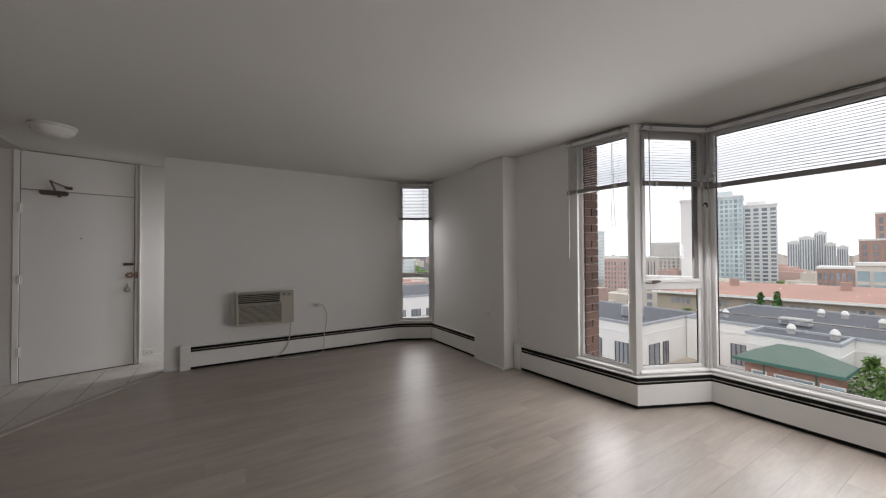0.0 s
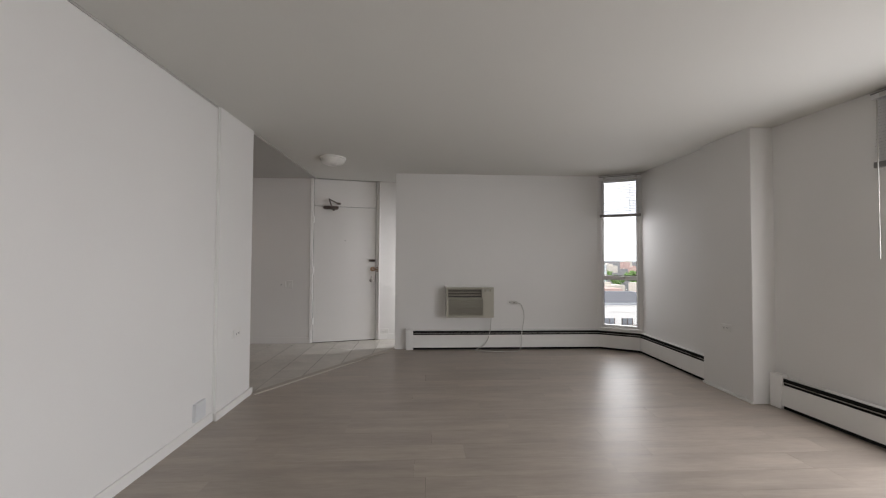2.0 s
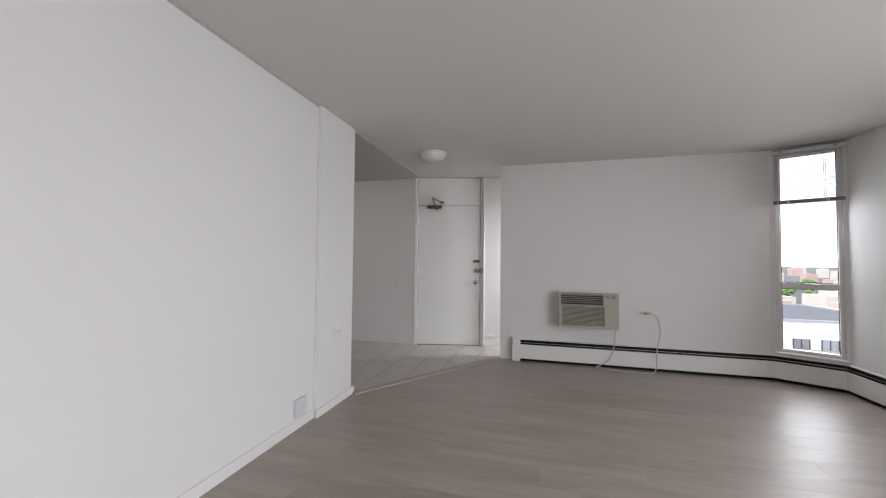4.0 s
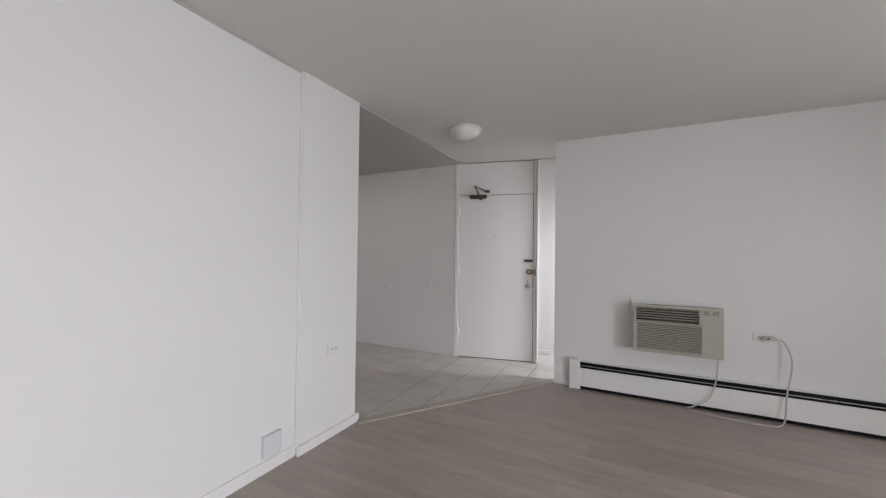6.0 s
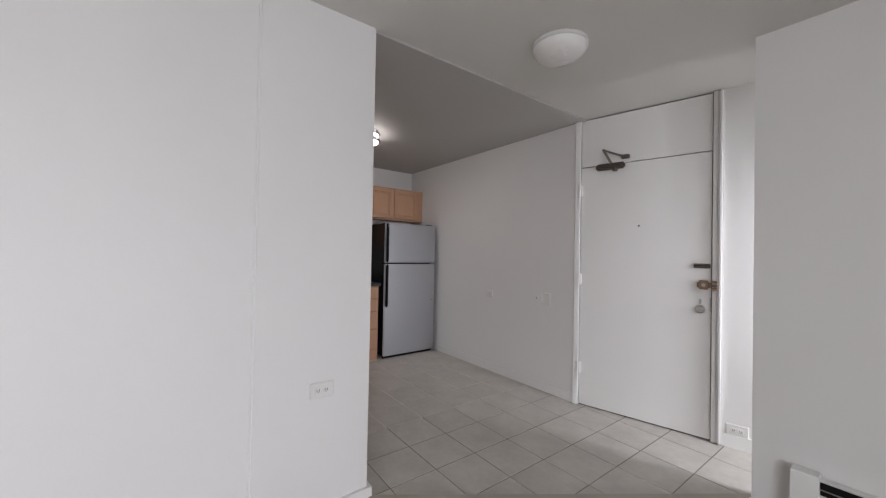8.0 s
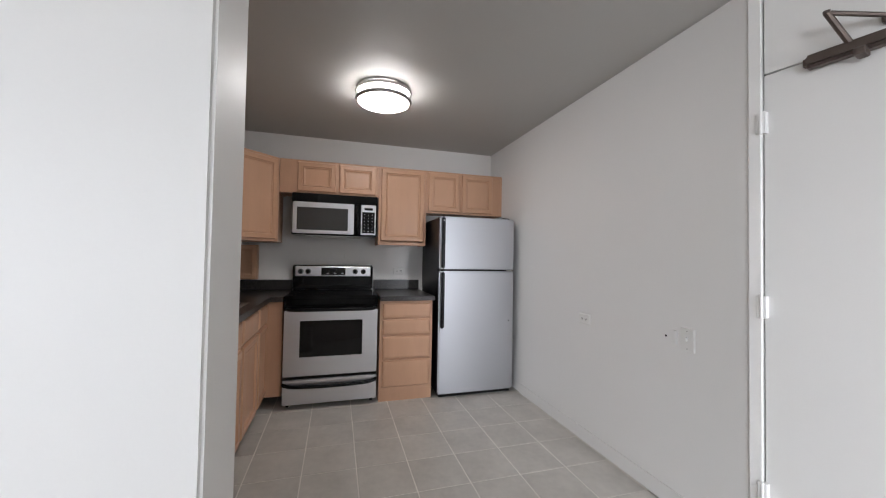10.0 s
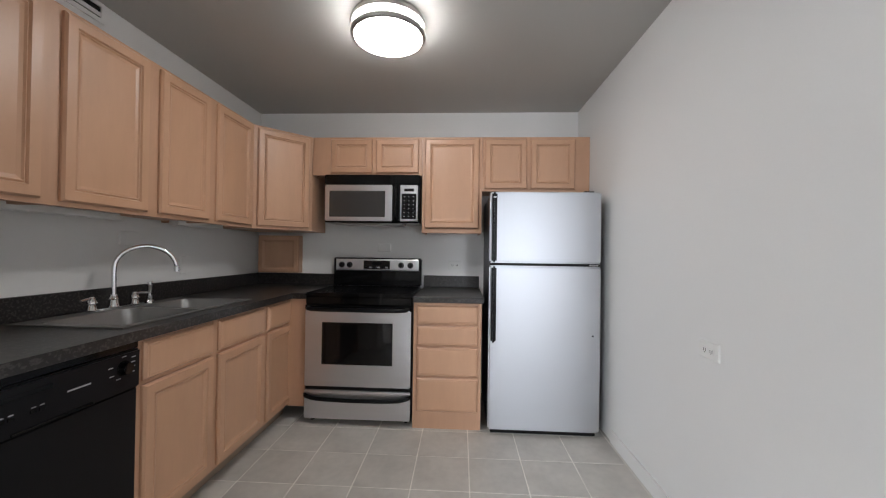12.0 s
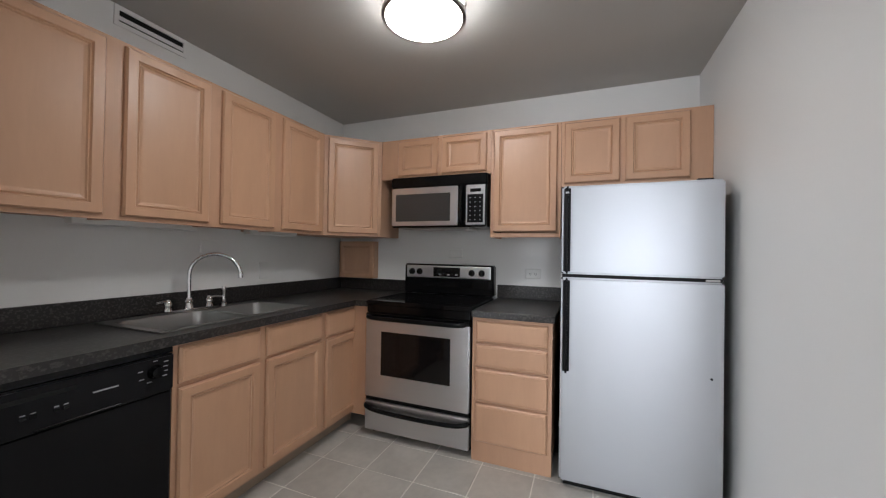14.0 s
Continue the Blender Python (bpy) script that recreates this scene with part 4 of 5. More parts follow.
def slab(xs, ys, z0, z1, keep):
    """One flat slab over the cells of a grid that are kept."""
    bm = bmesh.new()
    top = {(i, j): bm.verts.new((x, y, z1)) for i, x in enumerate(xs) for j, y in enumerate(ys)}
    low = {(i, j): bm.verts.new((x, y, z0)) for i, x in enumerate(xs) for j, y in enumerate(ys)}
    cells = [(i, j) for i in range(len(xs) - 1) for j in range(len(ys) - 1) if keep(i, j)]
    for i, j in cells:
        ring = [(i, j), (i + 1, j), (i + 1, j + 1), (i, j + 1)]
        bm.faces.new([top[k] for k in ring])
        bm.faces.new([low[k] for k in ring[::-1]])
        for (a, b), n in zip(zip(ring, ring[1:] + ring[:1]), ((i, j - 1), (i + 1, j), (i, j + 1), (i - 1, j))):
            if n not in cells:
                bm.faces.new((low[a], low[b], top[b], top[a]))
    bmesh.ops.delete(bm, geom=[v for v in bm.verts if not v.link_faces], context="VERTS")
    bmesh.ops.recalc_face_normals(bm, faces=bm.faces[:])
    return bm


def counters():
    t = thing("worktop", pose(0, 0, 0), "dark speckled laminate worktop along the sink wall", "worktop")
    z0, z1, f = 0.870, 0.910, 3.375
    xs, ys = (KX + 0.001, -2.44, SX1 + 0.02, SX0 - 0.02, -0.562), (KY0 + 0.001, SY0 + 0.02, SY1 - 0.02, f, 3.470)
    part("top", slab(xs, ys, z0, z1, lambda i, j: not (i == 2 and j == 1) and (j < 3 or i == 0)), M_COUNTER, t)
    part("backsplash", blocks((KX + 0.02, KY0 + 0.001, z1 + 0.0005, -0.562, KY0 + 0.02, 1.012), bevel=0.003), M_COUNTER, t)
    part("backsplash", blocks((KX + 0.001, KY0 + 0.001, z1 + 0.0005, KX + 0.0195, 3.470, 1.012), bevel=0.003), M_COUNTER, t)
    s = thing("worktop", pose(0, 0, 0), "short dark speckled worktop beside the range", "worktop")
    part("top", blocks((KX + 0.001, 4.250, z0, -2.375, 4.735, z1), bevel=0.004), M_COUNTER, s)
    part("backsplash", blocks((KX + 0.001, 4.252, z1 + 0.0005, KX + 0.02, 4.733, 1.012), bevel=0.003), M_COUNTER, s)


counters()


def sink():
    s = thing("kitchen_sink", pose(0, 0, 0), "stainless double-bowl sink set in the worktop", "sink")
    z = 0.9115
    mid = (SX0 + SX1) / 2 - 0.03
    bowls = ((SX1 + 0.035, mid - 0.015), (mid + 0.015, SX0 - 0.035))
    y0, y1 = SY0 + 0.075, SY1 - 0.03
    part("rim", slab((SX1, bowls[0][0], bowls[0][1], bowls[1][0], bowls[1][1], SX0), (SY0, y0, y1, SY1), z, z + 0.005, lambda i, j: not (i in (1, 3) and j == 1)), M_SINK, s)
    for a, b in bowls:
        bm = bmesh.new()
        rings = []
        for inset, zz, r in ((0.0, z + 0.003, 0.05), (0.006, z - 0.02, 0.05), (0.012, z - 0.15, 0.05), (0.035, z - 0.175, 0.045), (0.12, z - 0.18, 0.03)):
            ring = []
            for cx, cy, a0 in ((b - inset - r, y1 - inset - r, 0), (a + inset + r, y1 - inset - r, 90), (a + inset + r, y0 + inset + r, 180), (b - inset - r, y0 + inset + r, 270)):
                for k in range(6):
                    g = radians(a0 + 18 * k)
                    ring.append(bm.verts.new((cx + r * math.cos(g), cy + r * math.sin(g), zz)))
            rings.append(ring)
        for p, q in zip(rings, rings[1:]):
            for k in range(24):
                bm.faces.new((p[k], p[(k + 1) % 24], q[(k + 1) % 24], q[k]))
        bm.faces.new(rings[-1])
        bmesh.ops.recalc_face_normals(bm, faces=bm.faces[:])
        bmesh.ops.reverse_faces(bm, faces=bm.faces[:])
        bowl = part("bowl", bm, M_SINK, s, "", True)
        part("drain", lathe([(0, 0.004), (0.02, 0.003), (0.04, 0.005), (0.043, 0.001)], 24, pose((a + b) / 2, (y0 + y1) / 2, z - 0.179)), M_CHROME, bowl, "", True)


sink()


def faucet():
    y, z = SY0 + 0.038, 0.917
    f = thing("kitchen_faucet", pose(-1.61, y, z), "chrome gooseneck faucet with two lever handles", "faucet")
    part("deck_plate", blocks((-0.13, -0.024, 0, 0.12, 0.024, 0.012), bevel=0.008, seg=2), M_CHROME, f)
    part("spout_base", lathe([(0, 0.075), (0.014, 0.07), (0.017, 0.055), (0.021, 0.05), (0.017, 0.044), (0.022, 0.02), (0.026, 0.010), (0, 0.010)], 24), M_CHROME, f, "", True)
    d = Vector((-0.68, 0.73, 0)).normalized()
    pts = [(0, 0, 0.06), (0, 0, 0.13), (0, 0, 0.20)]
    for k in range(1, 9):
        g = math.pi * k / 9
        c = 0.122
        pts.append((*(d * (c - c * math.cos(g)))[:2], 0.20 + 0.11 * math.sin(g)))
    pts.append((*(d * 0.248)[:2], 0.200))
    part("spout", tube(smooth_run(pts, 4), 0.0105, 14), M_CHROME, f, "", True)
    e = d * 0.248
    part("aerator", lathe([(0, -0.012), (0.013, -0.012), (0.014, 0.012), (0.011, 0.02), (0, 0.02)], 16, pose(e.x, e.y, 0.190)), M_CHROME, f, "", True)
    for x, s in ((0.105, 1), (-0.115, -1)):
        h = part("handle_body", lathe([(0, 0.072), (0.010, 0.070), (0.013, 0.06), (0.019, 0.052), (0.020, 0.04), (0.014, 0.034), (0.018, 0.024), (0.022, 0.011), (0, 0.011)], 20, pose(x, 0, 0)), M_CHROME, f, "", True)
        part("lever", tube([(x, 0, 0.062), (x + s * 0.03, 0.01, 0.064), (x + s * 0.068, 0.02, 0.060)], 0.006, 10), M_CHROME, h, "", True)
    sp = thing("side_sprayer", pose(-1.815, y, z), "chrome pull-out side sprayer beside the faucet", "sprayer")
    part("base", lathe([(0, 0.022), (0.017, 0.02), (0.022, 0.006), (0.022, 0), (0, 0)], 20), M_CHROME, sp, "", True)
    part("head", lathe([(0, 0.118), (0.012, 0.116), (0.015, 0.10), (0.012, 0.09), (0.011, 0.05), (0.014, 0.03), (0.012, 0.021), (0, 0.021)], 20), M_CHROME, sp, "", True)


faucet()


# ---- appliances ----
def dishwasher():
    w = 0.600
    d = thing("dishwasher", pose(-0.643, CF + 0.012, 0, 0, 0, 180), "black built-in dishwasher under the worktop", "dishwasher")
    part("body", blocks((0, 0.03, 0.10, w, 0.56, 0.862)), M_SATIN_BLACK, d)
    part("door_panel", blocks((0.003, 0, 0.12, w - 0.003, 0.03, 0.690), bevel=0.004), M_SATIN_BLACK, d)
    c = part("control_panel", blocks((0.003, -0.012, 0.694, w - 0.003, 0.03, 0.838), bevel=0.006, seg=2), M_SATIN_BLACK, d)
    part("top_strip", blocks((0.003, 0.0, 0.841, w - 0.003, 0.03, 0.864)), M_GLOSS_BLACK, d)
    part("latch_recess", blocks((0.13, -0.0135, 0.795, 0.30, -0.010, 0.812), bevel=0.001), M_GLOSS_BLACK, c)
    part("grip", blocks((0.20, -0.0165, 0.697, 0.42, -0.010, 0.706), bevel=0.002), M_GLOSS_BLACK, c)
    for k in range(4):
        x = 0.17 + k * 0.022 + (0.03 if k > 1 else 0)
        b = part("button", blocks((x, -0.015, 0.742, x + 0.016, -0.011, 0.752), bevel=0.001), M_GLOSS_BLACK, c)
        part("button_mark", blocks((x + 0.002, -0.0135, 0.757, x + 0.013, -0.0118, 0.7595)), M_MARK, c)
    part("brand_mark", blocks((0.340, -0.0135, 0.767, 0.412, -0.0118, 0.772), bevel=0.001), M_MARK, c)
    part("dial", lathe([(0, 0.022), (0.020, 0.021), (0.024, 0.006), (0.027, 0)], 24, pose(0.528, -0.012, 0.782, 90)), M_GLOSS_BLACK, c, "", True)
    for k, (dx, dz) in enumerate(((-0.05, 0.012), (-0.045, -0.018), (0.038, 0.03), (0.036, 0.012), (0.036, -0.006), (0.034, -0.024), (0.0, 0.04), (-0.02, -0.035))):
        part("dial_mark", blocks((0.528 + dx - 0.008, -0.0135, 0.782 + dz, 0.528 + dx + 0.008, -0.0118, 0.782 + dz + 0.003)), M_MARK, c)
    part("toe_panel", blocks((0.003, 0.05, 0.005, w - 0.003, 0.065, 0.115)), M_SATIN_BLACK, d)


dishwasher()
structure("trim_end_panel", blocks((-0.642, KY0 + 0.002, 0.0, -0.562, 3.345, 0.868)), M_MAPLE_IN, "end panel between dishwasher and wall", "trim")


def kitchen_range():
    w, dp = 0.760, 0.640
    r = thing("kitchen_range", pose(-2.430, 3.478, 0, 0, 0, 90), "stainless electric range with black glass top", "range")
    part("body", blocks((0.002, 0.012, 0.03, w - 0.002, dp - 0.002, 0.895), bevel=0.003), M_SATIN_BLACK, r)
    part("cooktop", blocks((0.0, -0.018, 0.893, w, dp - 0.075, 0.920), bevel=0.008, seg=2), M_GLOSS_BLACK, r, "black glass cooktop")
    for x, y, rad in ((0.20, 0.15, 0.10), (0.57, 0.16, 0.085), (0.20, 0.41, 0.085), (0.57, 0.40, 0.10)):
        bm = lathe([(rad - 0.002, 0.0203), (rad, 0.0206), (rad + 0.002, 0.0203)], 40, pose(x, y, 0.900))
        part("burner_ring", bm, M_RING, r)
    part("front_rail", blocks((0.004, -0.006, 0.838, w - 0.004, 0.012, 0.892), bevel=0.004), M_GLOSS_BLACK, r)
    dr = part("oven_door", blocks((0.006, -0.020, 0.265, w - 0.006, 0.010, 0.800), bevel=0.006, seg=2), M_STEEL_H, r)
    part("door_top", blocks((0.006, -0.022, 0.801, w - 0.006, 0.010, 0.834), bevel=0.004), M_GLOSS_BLACK, r)
    part("oven_window", moved(nested(0.50, 0.295, [(0, 0.0), (0.006, 0.003), (0.012, 0.003)], 0.003), 0.128, -0.0205, 0.420), M_DARK_GLASS, dr, "dark oven window")
    part("oven_handle", tube(smooth_run([(0.03, -0.02, 0.815), (0.045, -0.05, 0.812), (0.12, -0.066, 0.810), (w / 2, -0.070, 0.810), (w - 0.12, -0.066, 0.810), (w - 0.045, -0.05, 0.812), (w - 0.03, -0.02, 0.815)], 6), 0.014, 12), M_SATIN_BLACK, dr, "black bar handle", True)
    part("vent_gap", blocks((0.01, -0.010, 0.240, w - 0.01, 0.010, 0.264)), M_BLACK, r)
    dw = part("storage_drawer", blocks((0.006, -0.018, 0.038, w - 0.006, 0.010, 0.236), bevel=0.005, seg=2), M_STEEL_H, r)
    part("drawer_handle", tube(smooth_run([(0.012, -0.012, 0.205), (0.03, -0.034, 0.200), (0.12, -0.046, 0.188), (w / 2, -0.050, 0.183), (w - 0.12, -0.046, 0.188), (w - 0.03, -0.034, 0.200), (w - 0.012, -0.012, 0.205)], 6), 0.014, 12), M_SATIN_BLACK, dw, "curved black handle", True)
    g = part("backguard", blocks((0.0, dp - 0.085, 0.920, w, dp - 0.003, 1.160), bevel=0.010, seg=2), M_GLOSS_BLACK, r)
    p = part("control_panel", moved(nested(w - 0.045, 0.098, [(0, 0.002), (0.008, 0.005)], 0.0), 0.022, dp - 0.0855, 1.050), M_STEEL_H, g)
    y = dp - 0.0905
    part("display", blocks((0.262, y - 0.003, 1.062, 0.490, y + 0.001, 1.136), bevel=0.002), M_DARK_GLASS, p)
    for k in range(6):
        part("key", blocks((0.276 + k * 0.035, y - 0.0045, 1.072, 0.298 + k * 0.035, y - 0.003, 1.084)), M_MARK if k % 2 else M_SATIN_BLACK, p)
    part("clock", blocks((0.335, y - 0.0045, 1.100, 0.415, y - 0.003, 1.126)), M_SATIN_BLACK, p)
    for x in (0.072, 0.140, 0.585, 0.665):
        kn = part("knob", lathe([(0, 0.026), (0.018, 0.025), (0.022, 0.008), (0.026, 0)], 24, pose(x, y, 1.098, 90)), M_GLOSS_BLACK, p, "", True)
        part("knob_grip", blocks((x - 0.004, y - 0.034, 1.078, x + 0.004, y - 0.024, 1.118), bevel=0.002), M_GLOSS_BLACK, p)
    part("brand_mark", blocks((0.352, y - 0.001, 1.052, 0.402, y + 0.002, 1.056)), M_MARK, p)
    for x in (0.04, w - 0.04):
        bm = bmesh.new()
        cyl(bm, 0.015, 0.015, 0.0, 0.031, 10, pose(x, 0.06, 0))
        part("foot", bm, M_SATIN_BLACK, r)
        bm = bmesh.new()
        cyl(bm, 0.015, 0.015, 0.0, 0.031, 10, pose(x, dp - 0.06, 0))
        part("foot", bm, M_SATIN_BLACK, r)


kitchen_range()


def microwave():
    w, h, dp = 0.762, 0.385, 0.332
    m = thing("microwave", pose(-2.738, 3.483, 1.436, 0, 0, 90), "stainless and black over-the-range microwave", "microwave")
    part("body", blocks((0, 0.012, 0.006, w, dp - 0.002, h), bevel=0.004), M_GLOSS_BLACK, m)
    part("vent_grille", blocks((0.0, -0.012, h - 0.078, w, 0.012, h), bevel=0.008, seg=2), M_GLOSS_BLACK, m)
    d = part("microwave_door", blocks((0.008, -0.016, 0.018, 0.545, 0.012, h - 0.082), bevel=0.006, seg=2), M_STEEL_H, m)
    part("door_window", moved(nested(0.445, 0.205, [(0, 0.0), (0.005, 0.003), (0.012, 0.003)], 0.004), 0.045, -0.0165, 0.050), M_MW_GLASS, d, "grey mesh window")
    part("door_handle", tube(smooth_run([(0.575, -0.012, 0.025), (0.575, -0.040, 0.06), (0.575, -0.050, 0.15), (0.575, -0.040, 0.25), (0.575, -0.012, h - 0.085)], 6), 0.014, 12), M_GLOSS_BLACK, d, "black vertical handle", True)
    part("handle_strip", blocks((0.547, -0.013, 0.018, 0.606, 0.012, h - 0.082), bevel=0.003), M_GLOSS_BLACK, m)
    c = part("control_panel", blocks((0.608, -0.015, 0.018, 0.748, 0.012, h - 0.082), bevel=0.004), M_STEEL_H, m)
    part("keypad", blocks((0.620, -0.0175, 0.035, 0.736, -0.0145, 0.235), bevel=0.001), M_SATIN_BLACK, c)
    part("display", blocks((0.640, -0.0175, 0.252, 0.718, -0.0145, 0.275), bevel=0.001), M_DARK_GLASS, c)
    for i in range(3):
        for j in range(6):
            part("key", blocks((0.627 + i * 0.036, -0.0185, 0.045 + j * 0.031, 0.655 + i * 0.036, -0.0172, 0.066 + j * 0.031)), M_GLOSS_BLACK, c)
            part("key_mark", blocks((0.637 + i * 0.036, -0.0190, 0.052 + j * 0.031, 0.646 + i * 0.036, -0.0184, 0.058 + j * 0.031)), M_MARK, c)
    part("base_vent", blocks((0.12, 0.04, -0.006, 0.62, 0.25, 0.0055), bevel=0.002), M_NICKEL, m)
    part("side_trim", blocks((0.749, -0.012, 0.006, w, 0.012, h - 0.08)), M_GLOSS_BLACK, m)


microwave()


def refrigerator():
    w, dp, h, split = 0.735, 0.70, 1.628, 1.142
    f = thing("refrigerator", pose(-2.352, 4.765, 0, 0, 0, 90), "top-freezer refrigerator with stainless doors and black sides", "refrigerator")
    part("cabinet", blocks((0.004, 0.062, 0.03, w - 0.004, dp, h - 0.006), bevel=0.006), M_SATIN_BLACK, f)
    for name, z0, z1 in (("freezer_door", split + 0.009, h), ("fridge_door", 0.035, split - 0.009)):
        d = part(name, blocks((0.0, 0, z0, w, 0.055, z1), bevel=0.010, seg=3), M_STEEL_V, f)
        part("door_edge", blocks((-0.002, 0.012, z0 + 0.004, 0.010, 0.054, z1 - 0.004)), M_SATIN_BLACK, d)
    part("gasket", blocks((0.01, 0.056, 0.04, w - 0.01, 0.061, h - 0.01)), M_BLACK, f)
    for z0, z1 in ((split + 0.012, h - 0.004), (0.62, split - 0.012)):
        part("door_handle", moved(blocks((0.012, -0.030, z0, 0.046, -0.001, z1), bevel=0.012, seg=3), 0, 0, 0), M_SATIN_BLACK, f, "long black pull handle")
    part("divider", blocks((0.004, 0.010, split - 0.0085, w - 0.004, 0.05, split + 0.0085)), M_BLACK, f)
    part("hinge_cover", blocks((w - 0.11, 0.02, h + 0.0005, w - 0.04, 0.09, h + 0.010), bevel=0.004), M_SATIN_BLACK, f)
    part("middle_hinge", blocks((w - 0.075, -0.001, split - 0.005, w - 0.02, 0.0095, split + 0.004)), M_NICKEL, f)
    part("kick_grille", blocks((0.02, 0.03, 0.004, w - 0.02, 0.06, 0.032)), M_BLACK, f)
    part("door_mark", blocks((0.02, -0.032, h - 0.045, 0.038, -0.0295, h - 0.035)), M_MARK, f)
    bm = bmesh.new()
    cyl(bm, 0.006, 0.005, 0, 0.004, 12, pose(0.685, 0, 0.675, 90))
    part("plug_button", bm, M_BLACK, f)


refrigerator()

plate("outlet", pose(KX, 4.52, 1.105, 0, 0, 90), 0.115, 0.072, "white duplex outlet above the short worktop")
plate("wall_plate", pose(KX, 3.90, 1.25, 0, 0, 90), 0.115, 0.07, "blank painted plate behind the range", "blank", M_WALL)
plate("wall_plate", pose(-2.20, KY0, 1.11, 0, 0, 180), 0.075, 0.115, "blank white plate above the worktop", "blank", M_WALL)
plate("wall_plate", pose(-1.80, KY0, 1.27, 0, 0, 180), 0.115, 0.075, "blank painted plate under the wall cabinets", "blank", M_WALL)


def under_light(x0, x1):
    u = thing("under_cabinet_fixture", pose(x0, KY0 + 0.10, UZ0 + 0.0115), "unlit thin fixture under a wall cabinet", "light fixture")
    part("housing", blocks((0, 0, -0.03, x1 - x0, 0.06, -0.001), bevel=0.004), M_PLASTIC, u)


under_light(-1.62, -1.10)
under_light(-2.35, -1.95)


def wall_vent():
    v = thing("wall_vent", pose(-1.30, KY0, 2.335, 0, 0, 180), "painted slotted air vent above the wall cabinets", "vent")
    w, h = 0.34, 0.10
    part("frame", blocks((0, -0.008, 0, w, 0, 0.022), (0, -0.008, h - 0.022, w, 0, h), (0, -0.008, 0.022, 0.02, 0, h - 0.022), (w - 0.02, -0.008, 0.022, w, 0, h - 0.022)), M_WALL, v)
    part("backing", blocks((0.02, -0.0015, 0.022, w - 0.02, -0.0005, h - 0.022)), M_BLACK, v)
    part("vent_blade", blocks((0.02, -0.007, 0.030, w - 0.02, -0.002, 0.050)), M_FRAME, v)


wall_vent()
# ---- the city outside ----
G = -24.0                # street level below the apartment
M_ASPHALT = material("asphalt", (0.10, 0.10, 0.10), 0.9, vary=0.25, scale=0.05, bump=0, fine=2)
M_LEAF = material("foliage", (0.12, 0.22, 0.055), 0.7, vary=0.35, scale=1.2, bump=0, fine=9)
M_LEAF_DARK = material("conifer_foliage", (0.085, 0.18, 0.055), 0.75, vary=0.35, scale=1.5, bump=0, fine=9)
M_BARK = material("bark", (0.10, 0.07, 0.05), 0.9, vary=0.2)
M_STUCCO = material("white_stucco", (0.78, 0.77, 0.75), 0.85, vary=0.06, scale=0.4, bump=0, fine=6)
M_ROOF_DARK = material("dark_roofing", (0.105, 0.11, 0.125), 0.85, vary=0.18, scale=0.3, bump=0, fine=3)
M_COPING = material("coping_metal", (0.36, 0.38, 0.41), 0.5, vary=0.1, scale=1, bump=0)
# dark panes are lightened; distance haze is put into their colour
M_WIN_DARK = material("hazed_dark_window", (0.25, 0.27, 0.30), 0.25, vary=0.25, scale=0.5, bump=0, per_piece=0.35)
M_WIN_BLUE = material("window_blue", (0.30, 0.40, 0.44), 0.2, vary=0.3, scale=0.12, bump=0, fine=0.6, per_piece=0.3)
M_WIN_SLATE = material("window_slate", (0.20, 0.235, 0.28), 0.25, vary=0.3, scale=0.15, bump=0, fine=0.8, per_piece=0.25)
M_TAN = material("tan_stone", (0.42, 0.36, 0.29), 0.9, vary=0.1, scale=0.3, bump=0, fine=4)
M_RED_ROOF = material("clay_roof", (0.45, 0.27, 0.22), 0.85, vary=0.12, scale=0.25, bump=0, fine=5)
M_GREEN_ROOF = material("green_shingle", (0.13, 0.185, 0.155), 0.8, vary=0.15, scale=1.0, bump=0.04, fine=14)
M_GREEN_TRIM = material("green_trim", (0.055, 0.15, 0.12), 0.6, vary=0.1, bump=0)
M_RED_BRICK = material("pavilion_brick", (0.40, 0.225, 0.17), 0.9, vary=0.2, scale=2, bump=0, fine=22)
# brick and concrete of the skyline are paled to paint haze into them
M_BROWN_BRICK = material("hazed_brown_brick", (0.40, 0.27, 0.23), 0.9, vary=0.12, scale=0.2, bump=0, fine=3)
M_PINK_BRICK = material("hazed_pink_brick", (0.56, 0.40, 0.36), 0.9, vary=0.12, scale=0.2, bump=0, fine=3)
M_CONCRETE = material("hazed_concrete", (0.74, 0.74, 0.73), 0.85, vary=0.06, scale=0.1, bump=0, fine=2)
M_BEIGE = material("beige_concrete", (0.62, 0.58, 0.52), 0.85, vary=0.07, scale=0.1, bump=0, fine=2)
M_GLASS_TOWER = material("tower_curtain_wall", (0.58, 0.66, 0.68), 0.2, vary=0.35, scale=0.10, bump=0, fine=0.5)
M_UNIT = material("rooftop_metal", (0.42, 0.42, 0.41), 0.6, vary=0.1, scale=2, bump=0)
M_YELLOW = material("yellow_paint", (0.70, 0.52, 0.05), 0.5, vary=0.1, bump=0)

structure("ground", blocks((-3000, -3000, G - 1, 3500, 3500, G)), M_ASPHALT, "street-level ground reaching the horizon", "ground")


